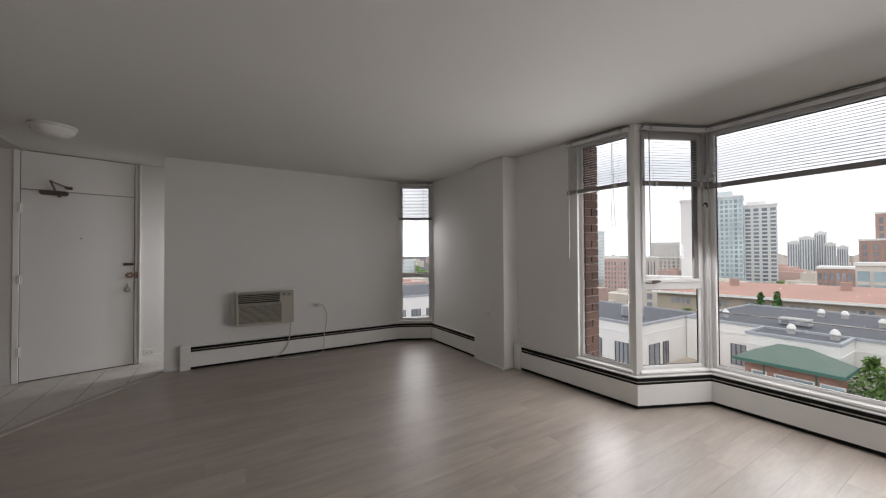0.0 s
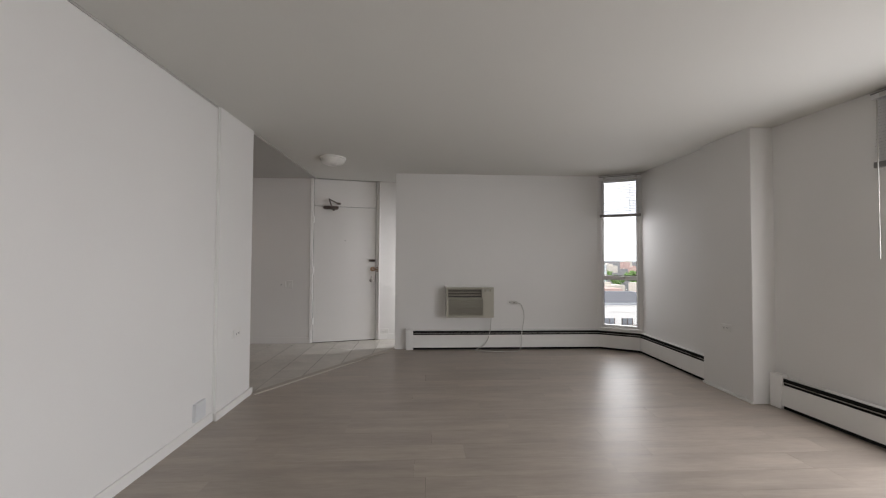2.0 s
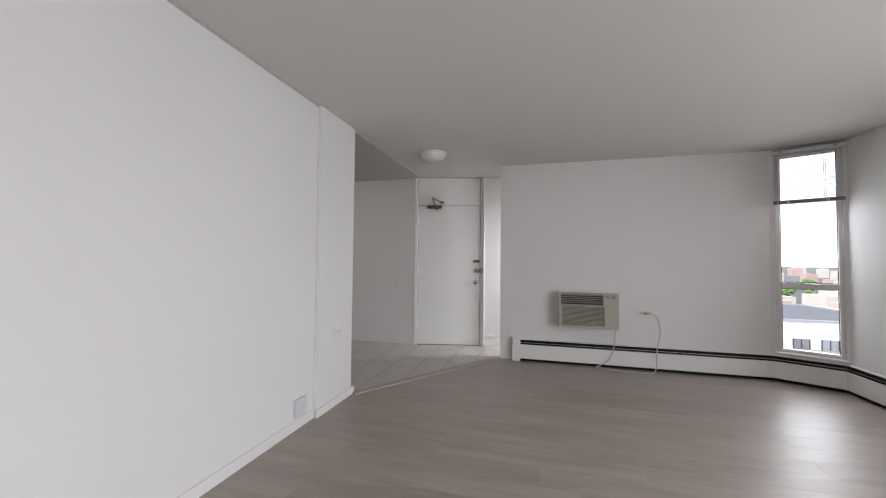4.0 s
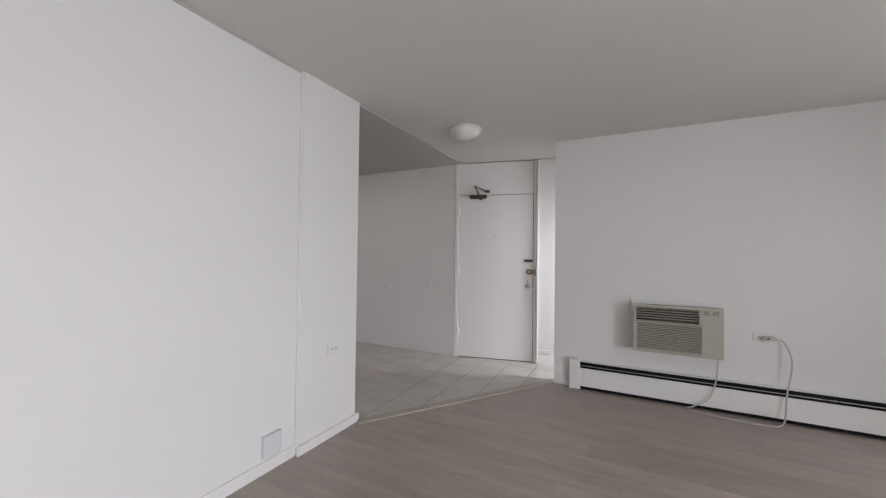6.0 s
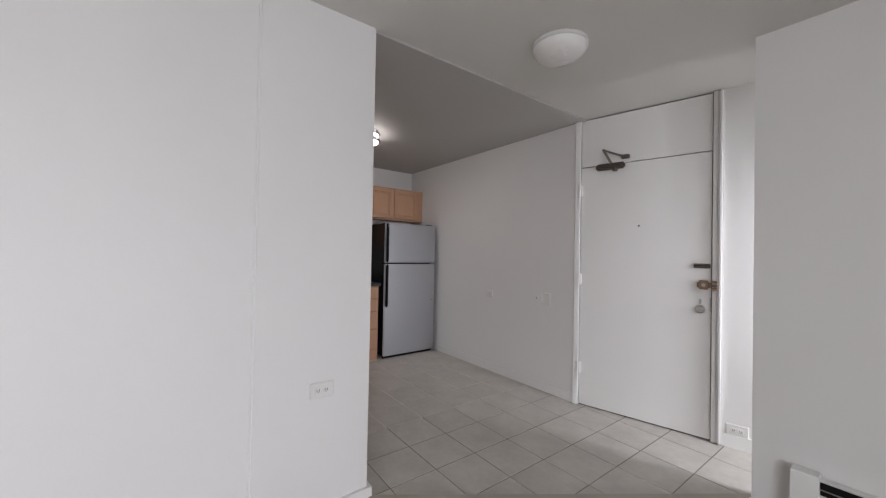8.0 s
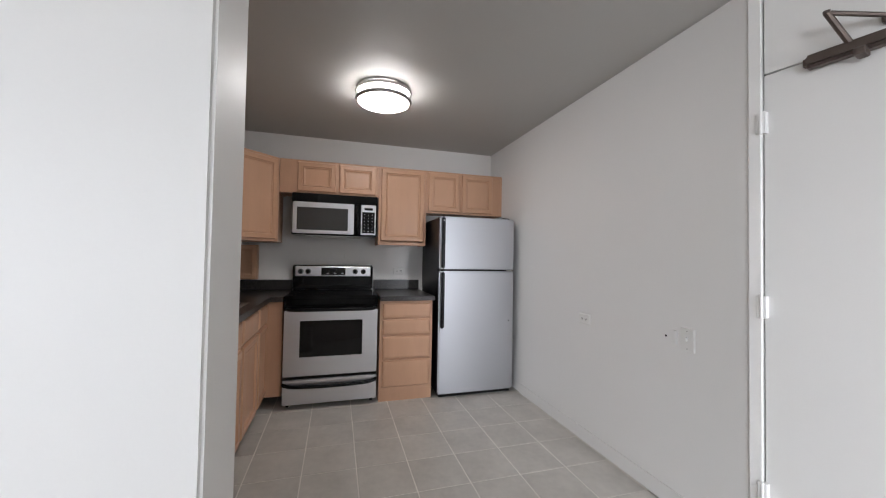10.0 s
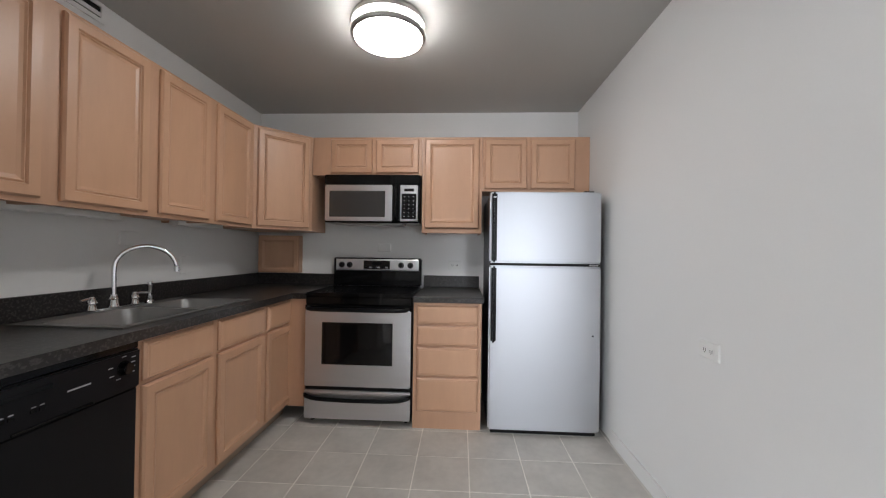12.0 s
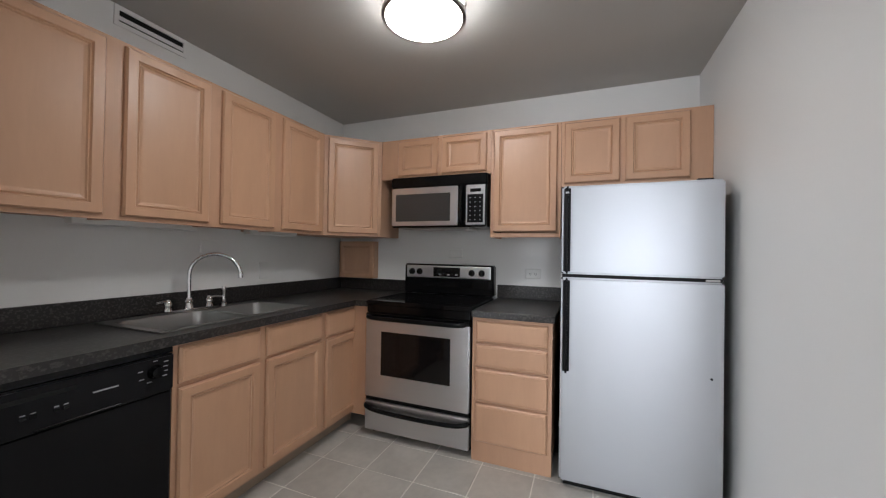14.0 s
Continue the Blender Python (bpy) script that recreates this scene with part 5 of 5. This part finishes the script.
def tower(name, label, p, q, depth, z1, wall, columns=0, column_w=0.5, floors=0, pane=None, crown=None, z0=G):
    """A slab tower with its front from p to q: vertical window strips, or floor bands, and a roof block."""
    m, n = run(p, q)
    t = thing(name, m, label, "building")
    part("wall", blocks((0, 0, z0, n, depth, z1)), wall, t)
    part("roof", blocks((-0.3, -0.3, z1 + 0.002, n + 0.3, depth + 0.3, z1 + 0.8)), M_CONCRETE, t)
    if crown:
        part("penthouse", blocks((n * 0.25, depth * 0.2, z1 + 0.802, n * 0.75, depth * 0.8, z1 + crown)), wall, t)
    step = n / columns if columns else 0
    for k in range(columns):
        a = (k + 0.5 - column_w / 2) * step
        w = part("window_strip", blocks((a, -0.25, z0 + 4, a + column_w * step, -0.01, z1 - 1.5)), pane or M_WIN_DARK, t)
        for f in range(floors):
            z = z0 + 4 + (z1 - 1.5 - z0 - 4) * (f + 1) / (floors + 1)
            part("spandrel", blocks((a, -0.32, z - 0.45, a + column_w * step, -0.255, z + 0.45)), wall, w)
    if not columns:
        for f in range(floors):
            z = z0 + 4 + (z1 - z0 - 5) * f / floors
            part("floor_slab_edge", blocks((-0.2, -0.35, z, n + 0.2, -0.01, z + 0.7)), M_CONCRETE, t)
    return t


tower("glass_tower", "blue-green glass residential tower with pale floor edges", (241.5, 101), (247, 83.5), 22, 32.6, M_GLASS_TOWER, columns=9, column_w=0.62, floors=19, pane=M_WIN_BLUE, crown=4)
tower("striped_tower", "white concrete tower with dark window strips", (265, 93), (270.5, 75.5), 18, 28.6, M_CONCRETE, columns=5, column_w=0.64, floors=20, pane=M_WIN_SLATE, crown=3)
tower("slab_tower", "blank pale concrete end wall of a tall slab", (137, 63.6), (139.5, 57.6), 14, 18.8, M_CONCRETE)
tower("beige_tower", "beige concrete apartment tower", (264.7, 144), (272.8, 128), 16, 8.2, M_BEIGE, columns=7, floors=9, column_w=0.5)
tower("ribbed_building", "beige ribbed office building", (175, 101), (178, 94), 10, -1.2, M_BEIGE, columns=6, column_w=0.4)
tower("low_block", "pale low building in front of the towers", (120, 68), (127, 50), 8, -7.0, M_BEIGE, columns=4, column_w=0.3, floors=3)
tower("brick_tower", "pinkish brick apartment tower", (158, 107.5), (163, 98), 12, -1.2, M_PINK_BRICK, columns=8, column_w=0.4, floors=7)
tower("blue_tower", "blue glass tower far off", (211, 154), (216, 147), 10, 15.3, M_GLASS_TOWER, floors=16)
tower("white_tower", "white tower with narrow window strips", (196, 134), (200, 127), 10, -1.0, M_CONCRETE, columns=5, column_w=0.4)
for p, q, z, c in (((407.5, 108), (409, 100.5), 9.5, 3), ((409, 101), (411.4, 92), 13.2, 4), ((431, 97), (432, 90.5), 17.5, 3), ((402.8, 85), (404, 79), 7.5, 3), ((404, 78.6), (405, 72.8), 5.0, 3)):
    tower("cluster_tower", "white ribbed tower of a far cluster", p, q, 14, z, M_CONCRETE, columns=c + 2, column_w=0.45, pane=M_WIN_SLATE, crown=2)
tower("brown_building", "brown brick office block with small windows", (228.5, 38), (231, 10), 20, 6.0, M_BROWN_BRICK, columns=9, column_w=0.35, floors=8)
tower("brown_tower", "tall brown brick tower", (246, 36), (248, 12), 18, 18.0, M_BROWN_BRICK, columns=7, column_w=0.35, floors=10)
tower("grid_building", "cream low building with gridded windows", (149.4, 25.5), (151, 8), 14, -2.4, M_BEIGE, columns=6, column_w=0.75, floors=4, pane=M_WIN_BLUE)
tower("brick_warehouse", "dark red brick low building with a row of windows", (196.9, 43.5), (198.6, 33), 20, -5.0, M_BROWN_BRICK, columns=7, column_w=0.6, floors=3)
tower("far_slab", "dark glass slab block on the skyline", (124, 276), (137, 268), 14, -3.9, M_GLASS_TOWER, floors=5)


def low_city():
    """Low roofs and tree tops out to the skyline."""
    rnd = random.Random(3)
    for name, mat, count, lab in (("low_rooftops", M_BEIGE, 210, "low beige and grey city rooftops toward the skyline"), ("low_brick_rooftops", M_PINK_BRICK, 60, "low brick city rooftops toward the skyline")):
        bm = bmesh.new()
        for _ in range(count):
            a, d = radians(rnd.uniform(0, 78)), rnd.uniform(135, 900) if rnd.random() < 0.75 else rnd.uniform(900, 1900)
            x, y = d * math.cos(a), d * math.sin(a)
            w, h = rnd.uniform(8, 26), rnd.uniform(5, 14) + (8 * rnd.random() if d > 300 else 0)
            box(bm, -w / 2, -w / 3, 0, w / 2, w / 3, h, pose(x, y, G, 0, 0, 6))
            box(bm, -w / 8, -w / 8, h, w / 8, w / 8, h + 1.5, pose(x, y, G, 0, 0, 6))
        ob = new(name, mesh_of(bm, name, mat))
        tagged(ob, lab, "buildings", "", "stuff")
    ball = bmesh.new()
    bmesh.ops.create_icosphere(ball, subdivisions=1, radius=1.0)
    ball.verts.index_update()
    bv, bf = [v.co.copy() for v in ball.verts], [[v.index for v in f.verts] for f in ball.faces]
    ball.free()
    verts, faces = [], []
    for _ in range(420):
        a, d = radians(rnd.uniform(2, 78)), rnd.uniform(100, 600)
        x, y, r = d * math.cos(a), d * math.sin(a), rnd.uniform(2.0, 4.5)
        for _ in range(8):
            c, s, i = Vector((x + rnd.gauss(0, r * 0.5), y + rnd.gauss(0, r * 0.5), G + 5 + rnd.gauss(0, r * 0.4))), r * rnd.uniform(0.3, 0.55), len(verts)
            verts += [c + v * s * rnd.uniform(0.7, 1.25) for v in bv]
            faces += [[i + k for k in f] for f in bf]
    me = bpy.data.meshes.new("street_trees")
    me.from_pydata(verts, [], faces)
    me.materials.append(M_LEAF)
    tagged(new("street_trees", me), "green street trees between the low roofs", "trees", "", "stuff")


low_city()


def wing(t, x0, y0, x1, y1, z):
    """One flat-roofed wing: walls, roofing inside a low parapet, and its coping."""
    part("wall", blocks((x0, y0, G, x1, y1, z)), M_STUCCO, t)
    part("roof", blocks((x0 + 0.3, y0 + 0.3, z + 0.002, x1 - 0.3, y1 - 0.3, z + 0.12)), M_ROOF_DARK, t)
    c = 0.18
    part("coping", blocks((x0 - 0.08, y0 - 0.08, z + 0.003, x1 + 0.08, y0 + c, z + 0.30), (x0 - 0.08, y1 - c, z + 0.003, x1 + 0.08, y1 + 0.08, z + 0.30),
                          (x0 - 0.08, y0 + c, z + 0.003, x0 + c, y1 - c, z + 0.30), (x1 - c, y0 + c, z + 0.003, x1 + 0.08, y1 - c, z + 0.30)), M_COPING, t)
    part("cornice", blocks((x0 - 0.05, y0 - 0.05, z - 1.05, x1 + 0.05, y1 + 0.05, z - 0.9)), M_STUCCO, t)


def facade_window(t, m, w, h, mullions=2):
    bm = blocks((0, -0.06, 0, w, 0.10, h))
    bm.transform(m)
    win = part("window", bm, M_WIN_DARK, t)
    for k in range(mullions + 2):
        x = (w - 0.08) * k / (mullions + 1)
        bm = blocks((x, -0.12, 0, x + 0.08, -0.062, h))
        bm.transform(m)
        part("mullion", bm, M_BRONZE, win)


def white_building():
    t = thing("white_building", Matrix(), "low white stucco building with dark flat roofs", "building")
    z = -7.0
    wing(t, 42.0, 23.4, 56.5, 47.0, z)
    wing(t, 52.2, -22.0, 72.0, 23.3, z)
    wing(t, 47.6, 8.9, 52.1, 15.6, z)
    part("terrace", blocks((42.0, 15.7, G, 52.1, 23.3, -12.0)), M_TAN, t, "pale terrace floor")
    for x, w in ((43.6, 2.2), (46.6, 1.2)):
        facade_window(t, pose(x, 23.38, -12.0), w, 2.7, 1)
    for y in (21.8, 18.6):
        facade_window(t, pose(52.18, y, -11.6, 0, 0, -90), 1.5, 2.4, 2)
    for y in (26.5, 30.5, 34.5):
        facade_window(t, pose(41.98, y, -11.5, 0, 0, -90), 2.2, 2.3, 3)
    for y in (5.5, 1.0, -4.0):
        facade_window(t, pose(52.18, y, -11.8, 0, 0, -90), 1.8, 2.2, 2)
    w = thing("white_annexe", Matrix(), "far wing of white building with square windows", "building")
    wing(w, 24.0, 54.0, 44.0, 74.0, -5.8)
    for k in range(4):
        facade_window(w, pose(25.5 + k * 2.8, 53.98, -10.2), 1.7, 2.4, 1)
    wing(w, 12.0, 40.5, 31.0, 46.0, -12.5)


white_building()


def roof_vent(x, y, s=1.0):
    v = thing("roof_vent", pose(x, y, -6.88), "white domed roof exhaust fan", "roof vent", "roof vents")
    part("curb", blocks((-0.45 * s, -0.45 * s, 0, 0.45 * s, 0.45 * s, 0.35)), M_UNIT, v)
    part("hood", lathe([(0.35 * s, 0.352), (0.62 * s, 0.50), (0.60 * s, 0.66), (0.3 * s, 0.95), (0, 1.0)], 16), M_STUCCO, v, "", True)


for x, y in ((50.6, 12.9), (50.4, 9.8), (66.5, 14.2), (66.8, 12.2), (62.5, 8.6), (56.3, 20.6)):
    roof_vent(x, y, 0.6)


def roof_unit(x, y, w, d, h):
    u = thing("rooftop_unit", pose(x, y, -6.88), "grey metal rooftop air unit", "air unit")
    part("casing", blocks((0, 0, 0.2, w, d, h), bevel=0.05), M_UNIT, u)
    part("skid", blocks((0.1, 0.1, 0, w - 0.1, d - 0.1, 0.2)), M_ROOF_DARK, u)
    for k in range(3):
        part("grille", blocks((-0.04, 0.15 + k * (d - 0.3) / 3, 0.35, -0.002, 0.05 + (k + 1) * (d - 0.3) / 3, h - 0.15)), M_WIN_DARK, u)


roof_unit(45.6, 26.0, 1.7, 2.0, 1.5)
roof_unit(55.2, 12.6, 1.2, 2.6, 0.9)
gate = thing("roof_scaffold", pose(61.0, 6.0, -6.88), "yellow painted rooftop guard frame", "guard frame")
for a in ((0, 0), (0, 2.0), (1.2, 0), (1.2, 2.0)):
    part("post", blocks((a[0], a[1], 0, a[0] + 0.12, a[1] + 0.12, 1.5)), M_YELLOW, gate)
for z in (0.7, 1.4):
    part("rail", blocks((0.01, 0.121, z, 0.11, 1.999, z + 0.12)), M_YELLOW, gate)


def pavilion():
    t = thing("garden_pavilion", Matrix(), "brick pavilion under a green hipped roof", "building")
    x0, x1, y0, y1, e = 43.0, 47.4, 7.9, 15.0, -8.45
    part("wall", blocks((x0 + 0.7, y0 + 0.6, G, x1 - 0.1, y1 - 0.6, e + 0.02)), M_RED_BRICK, t)
    bm = bmesh.new()
    lo = [bm.verts.new(p) for p in ((x0, y0, e), (x1, y0, e), (x1, y1, e), (x0, y1, e))]
    r = [bm.verts.new(((x0 + x1) / 2 + 0.2, y0 + 2.6, e + 1.35)), bm.verts.new(((x0 + x1) / 2 + 0.2, y1 - 2.6, e + 1.35))]
    for f in ((lo[0], lo[1], r[0]), (lo[1], lo[2], r[1], r[0]), (lo[2], lo[3], r[1]), (lo[3], lo[0], r[0], r[1]), lo[::-1]):
        bm.faces.new(f)
    part("roof", bm, M_GREEN_ROOF, t)
    part("gutter", blocks((x0 - 0.12, y0 - 0.1, e - 0.28, x0 + 0.02, y1 + 0.1, e - 0.002), (x0 + 0.02, y0 - 0.1, e - 0.28, x1, y0 + 0.02, e - 0.002)), M_GREEN_TRIM, t)
    for y, w in ((13.8, 0.9), (12.2, 2.4), (9.3, 1.3)):
        bm = blocks((0, -0.05, 0, w, 0.1, 1.5))
        bm.transform(pose(x0 + 0.69, y, -11.1, 0, 0, -90))
        win = part("window", bm, M_WIN_BLUE, t)
        bm = blocks((-0.1, -0.08, -0.1, w + 0.1, -0.02, 0.0), (-0.1, -0.08, 1.5, w + 0.1, -0.02, 1.6), (-0.1, -0.08, 0, 0, -0.02, 1.5), (w, -0.08, 0, w + 0.1, -0.02, 1.5))
        bm.transform(pose(x0 + 0.69, y, -11.1, 0, 0, -90))
        part("frame", bm, M_STUCCO, win)
    for y in (13.0, 9.6):
        bm = tube([(x0 + 0.62, y, e - 0.25), (x0 + 0.62, y, -14)], 0.06, 8)
        part("downpipe", bm, M_GREEN_TRIM, t)


pavilion()


def red_roof_hall():
    t = thing("red_roof_hall", Matrix(), "long tan stone hall under a clay-red roof", "building")
    p, q = (92.0, 48.0), (107.0, -34.0)
    m, n = run(p, q)
    e, r = -7.7, -6.0
    bm = blocks((0, 0, G, n, 40, e))
    bm.transform(m)
    part("wall", bm, M_TAN, t)
    bm = bmesh.new()
    v = [bm.verts.new(m @ Vector(c)) for c in ((-0.8, -0.8, e), (n + 0.8, -0.8, e), (n + 0.8, 40, e), (-0.8, 40, e), (16, 18, r), (n - 16, 18, r))]
    for f in ((0, 1, 5, 4), (1, 2, 5), (2, 3, 4, 5), (3, 0, 4), (3, 2, 1, 0)):
        bm.faces.new([v[i] for i in f])
    part("roof", bm, M_RED_ROOF, t)
    bm = blocks((-0.9, -1.0, e - 0.45, n + 0.9, -0.78, e + 0.05))
    bm.transform(m)
    part("cornice", bm, M_STUCCO, t)
    bm = blocks((0, -0.06, -8.75, n, -0.002, -8.55))
    bm.transform(m)
    part("string_course", bm, M_TAN, t)
    for g in range(11):
        for k in range(4):
            x = 3.0 + g * 6.8 + k * 1.05
            bm = blocks((x, -0.12, -10.3, x + 0.68, -0.01, -9.0))
            bm.transform(m)
            part("window", bm, M_WIN_DARK, t)
    for s in (12.0, 30.0):
        bm = blocks((s, 12, -8.0, s + 1.6, 13.6, -4.9))
        bm.transform(m)
        part("chimney", bm, M_BROWN_BRICK, t)


red_roof_hall()


def leafy_tree(name, x, y, base, height, spread, label, conifer=False, seed=1, leaf=0.26):
    rnd = random.Random(seed)
    t = thing(name, pose(x, y, base), label, "tree")
    bm = bmesh.new()
    cyl(bm, 0.16, 0.05, 0, height * 0.8, 8)
    if not conifer:
        for k in range(5):
            a = k * 1.3
            cyl(bm, 0.07, 0.02, 0, spread * 0.8, 6, pose(0, 0, height * 0.35) @ Euler((radians(50), 0, a)).to_matrix().to_4x4())
    part("trunk", bm, M_BARK, t)
    verts, faces = [], []
    for _ in range(1500):
        u = rnd.random()
        if conifer:
            z = height * (0.08 + 0.92 * u)
            r = spread * (1.02 - u) * math.sqrt(rnd.random()) * rnd.uniform(0.75, 1.1)
        else:
            z = height * (0.35 + 0.65 * u)
            r = spread * math.sqrt(max(0.05, 1 - (2 * u - 0.9) ** 2)) * math.sqrt(rnd.random()) * rnd.uniform(0.7, 1.15)
        a = rnd.uniform(0, 2 * math.pi)
        m = Matrix.Translation((r * math.cos(a), r * math.sin(a), z)) @ Euler((rnd.uniform(-1, 1), rnd.uniform(-1, 1), a)).to_matrix().to_4x4()
        s = leaf * rnd.uniform(0.5, 1.2)
        i = len(verts)
        verts += [m @ Vector(c) for c in ((-s, 0, 0), (0, -s * 0.6, 0.04), (s, 0, 0), (0, s * 0.6, 0.04))]
        faces.append((i, i + 1, i + 2, i + 3))
    me = bpy.data.meshes.new("crown")
    me.from_pydata(verts, [], faces)
    me.materials.append(M_LEAF_DARK if conifer else M_LEAF)
    crown = new("crown", me)
    crown.parent = t


leafy_tree("conifer", 77.6, 23.7, G, 18.6, 4.6, "dark green conifer beside the stone hall", True, 2, 0.42)
leafy_tree("conifer", 78.0, 21.7, G, 18.9, 4.2, "dark green conifer beside the stone hall", True, 3, 0.42)
for k, (x, y, h, s) in enumerate(((49.3, 7.4, 16.2, 2.2), (49.8, 4.6, 16.6, 2.5), (45.6, 6.0, 15.8, 2.0), (47.2, 4.2, 16.4, 2.4), (44.2, 3.6, 14.6, 2.2), (42.6, 5.2, 12.6, 1.7), (76.2, 28.6, 14.8, 3.2), (75.8, 31.5, 13.8, 3.4), (74.0, 25.8, 14.4, 3.0), (79.0, 35.5, 14.5, 3.6))):
    leafy_tree("leafy_tree", x, y, G, h, s, "leafy green tree below the windows", False, 10 + k)


# brick pier outside the tall window
def brick_pier():
    x0, x1, y = X_S + 0.195, X_S + 0.325, 2.37
    pier = structure("wall_brick_pier", blocks((x0 - 0.07, y, -1.0, x1 - 0.006, y + 0.5, 3.2)), M_MORTAR, "red brick pier outside the tall window", "wall")
    bl, bh, j = 0.203, 0.070, 0.010
    full = mesh_of(blocks((0, -0.012, 0, bl, 0.05, bh), bevel=0.002), "brick", M_BRICK)
    half = mesh_of(blocks((0, -0.012, 0, bl / 2 - j / 2, 0.05, bh), bevel=0.002), "brick", M_BRICK)
    for r in range(30):
        z = 0.02 + r * (bh + j)
        ob = new("brick", half if r % 2 else full)
        ob.location, ob.parent = (x1 - (bl / 2 - j / 2 if r % 2 else bl), y, z), pier
        if r % 2:
            ob = new("brick", half)
            ob.location, ob.parent = (x1 - bl - j / 2, y, z), pier


brick_pier()
# ---- floors, piece by piece ----
def floors():
    plank_floor = structure("floor_planks", blocks((XL - 0.1, YB, -0.011, 5.45, Y_AC, -0.006)), M_BLACK, "grey-brown wood-look plank floor", "floor")
    rnd = random.Random(7)
    pl, pw, gap = 1.22, 0.182, 0.0007
    shared = mesh_of(moved(blocks((0, 0, -0.0055, pl - gap, pw - gap, 0.0)), 0, 0, 0), "plank", M_WOOD_FLOOR)
    (ax, ay), (bx, by) = TH0, TH1
    side = lambda x, y: (bx - ax) * (y - ay) - (by - ay) * (x - ax)
    y = YB
    while y < Y_AC:
        x = XL - 0.1 - rnd.random() * pl
        while x < 5.35:
            corners = [(x, y), (x + pl, y), (x, y + pw), (x + pl, y + pw)]
            left = [side(*c) > 0 and c[1] > YL1 - 0.2 for c in corners]
            if all(left):
                x += pl
                continue
            if not any(left) and x > XL - 0.05 and x + pl < 5.35 and y + pw < Y_AC:
                ob = new("plank", shared)
                ob.location = (x, y, 0)
            else:
                bm = blocks((max(0, XL - 0.09 - x), 0, -0.0055, min(pl - gap, 5.4 - x), min(pw - gap, Y_AC - y), 0.0))
                if any(left):
                    n = Vector((-(by - ay), bx - ax, 0)).normalized()
                    bmesh.ops.bisect_plane(bm, geom=bm.verts[:] + bm.edges[:] + bm.faces[:], plane_co=(ax - x, ay - y, 0), plane_no=n, clear_outer=True)
                if not bm.faces:
                    bm.free()
                    x += pl
                    continue
                ob = new("plank", mesh_of(bm, "plank", M_WOOD_FLOOR))
                ob.location = (x, y, 0)
            ob.parent = plank_floor
            x += pl
        y += pw
    n = Vector(((by - ay), -(bx - ax), 0)).normalized()
    beds = []
    split = -2.38 + 5 * 0.305
    # entry bed takes the darker grout, painting the shade in its joints
    for x0, x1, mat, name, lab in ((KX, split, M_GROUT, "floor_tiles_kitchen", "beige-grey ceramic tile floor with pale joints"), (split, 2.6, M_GROUT_SHADED, "floor_tiles_entry", "beige-grey ceramic tile floor with joints darkened as shade")):
        bed = bmesh.new()
        box(bed, x0, KY0, -0.011, x1, 6.4, -0.0025)
        bmesh.ops.bisect_plane(bed, geom=bed.verts[:] + bed.edges[:] + bed.faces[:], plane_co=(ax, ay, 0), plane_no=n, clear_outer=True)
        beds.append(structure(name, bed, mat, lab, "floor"))
    ts, g = 0.305, 0.0065
    tile = mesh_of(blocks((g / 2, g / 2, -0.009, ts - g / 2, ts - g / 2, 0.0), bevel=0.0015), "tile", M_TILE)
    ox, oy = -2.38, 3.718
    for i in range(-4, 16):
        for j in range(-4, 9):
            x, y = ox + i * ts, oy + j * ts
            corners = [(x, y), (x + ts, y), (x, y + ts), (x + ts, y + ts)]
            right = [side(*c) < 0 for c in corners]
            if all(right) or y > 6.3 or x + ts < KX or y + ts < 3.2 or x > 2.4:
                continue
            if any(right):
                bm = blocks((g / 2, g / 2, -0.009, ts - g / 2, ts - g / 2, 0.0))
                bmesh.ops.bisect_plane(bm, geom=bm.verts[:] + bm.edges[:] + bm.faces[:], plane_co=(ax - x, ay - y, 0), plane_no=n, clear_outer=True)
                if not bm.faces:
                    bm.free()
                    continue
                ob = new("tile", mesh_of(bm, "tile", M_TILE))
            else:
                ob = new("tile", tile)
            ob.location = (x, y, 0)
            ob.parent = beds[0] if x < split - 0.1 else beds[1]


floors()
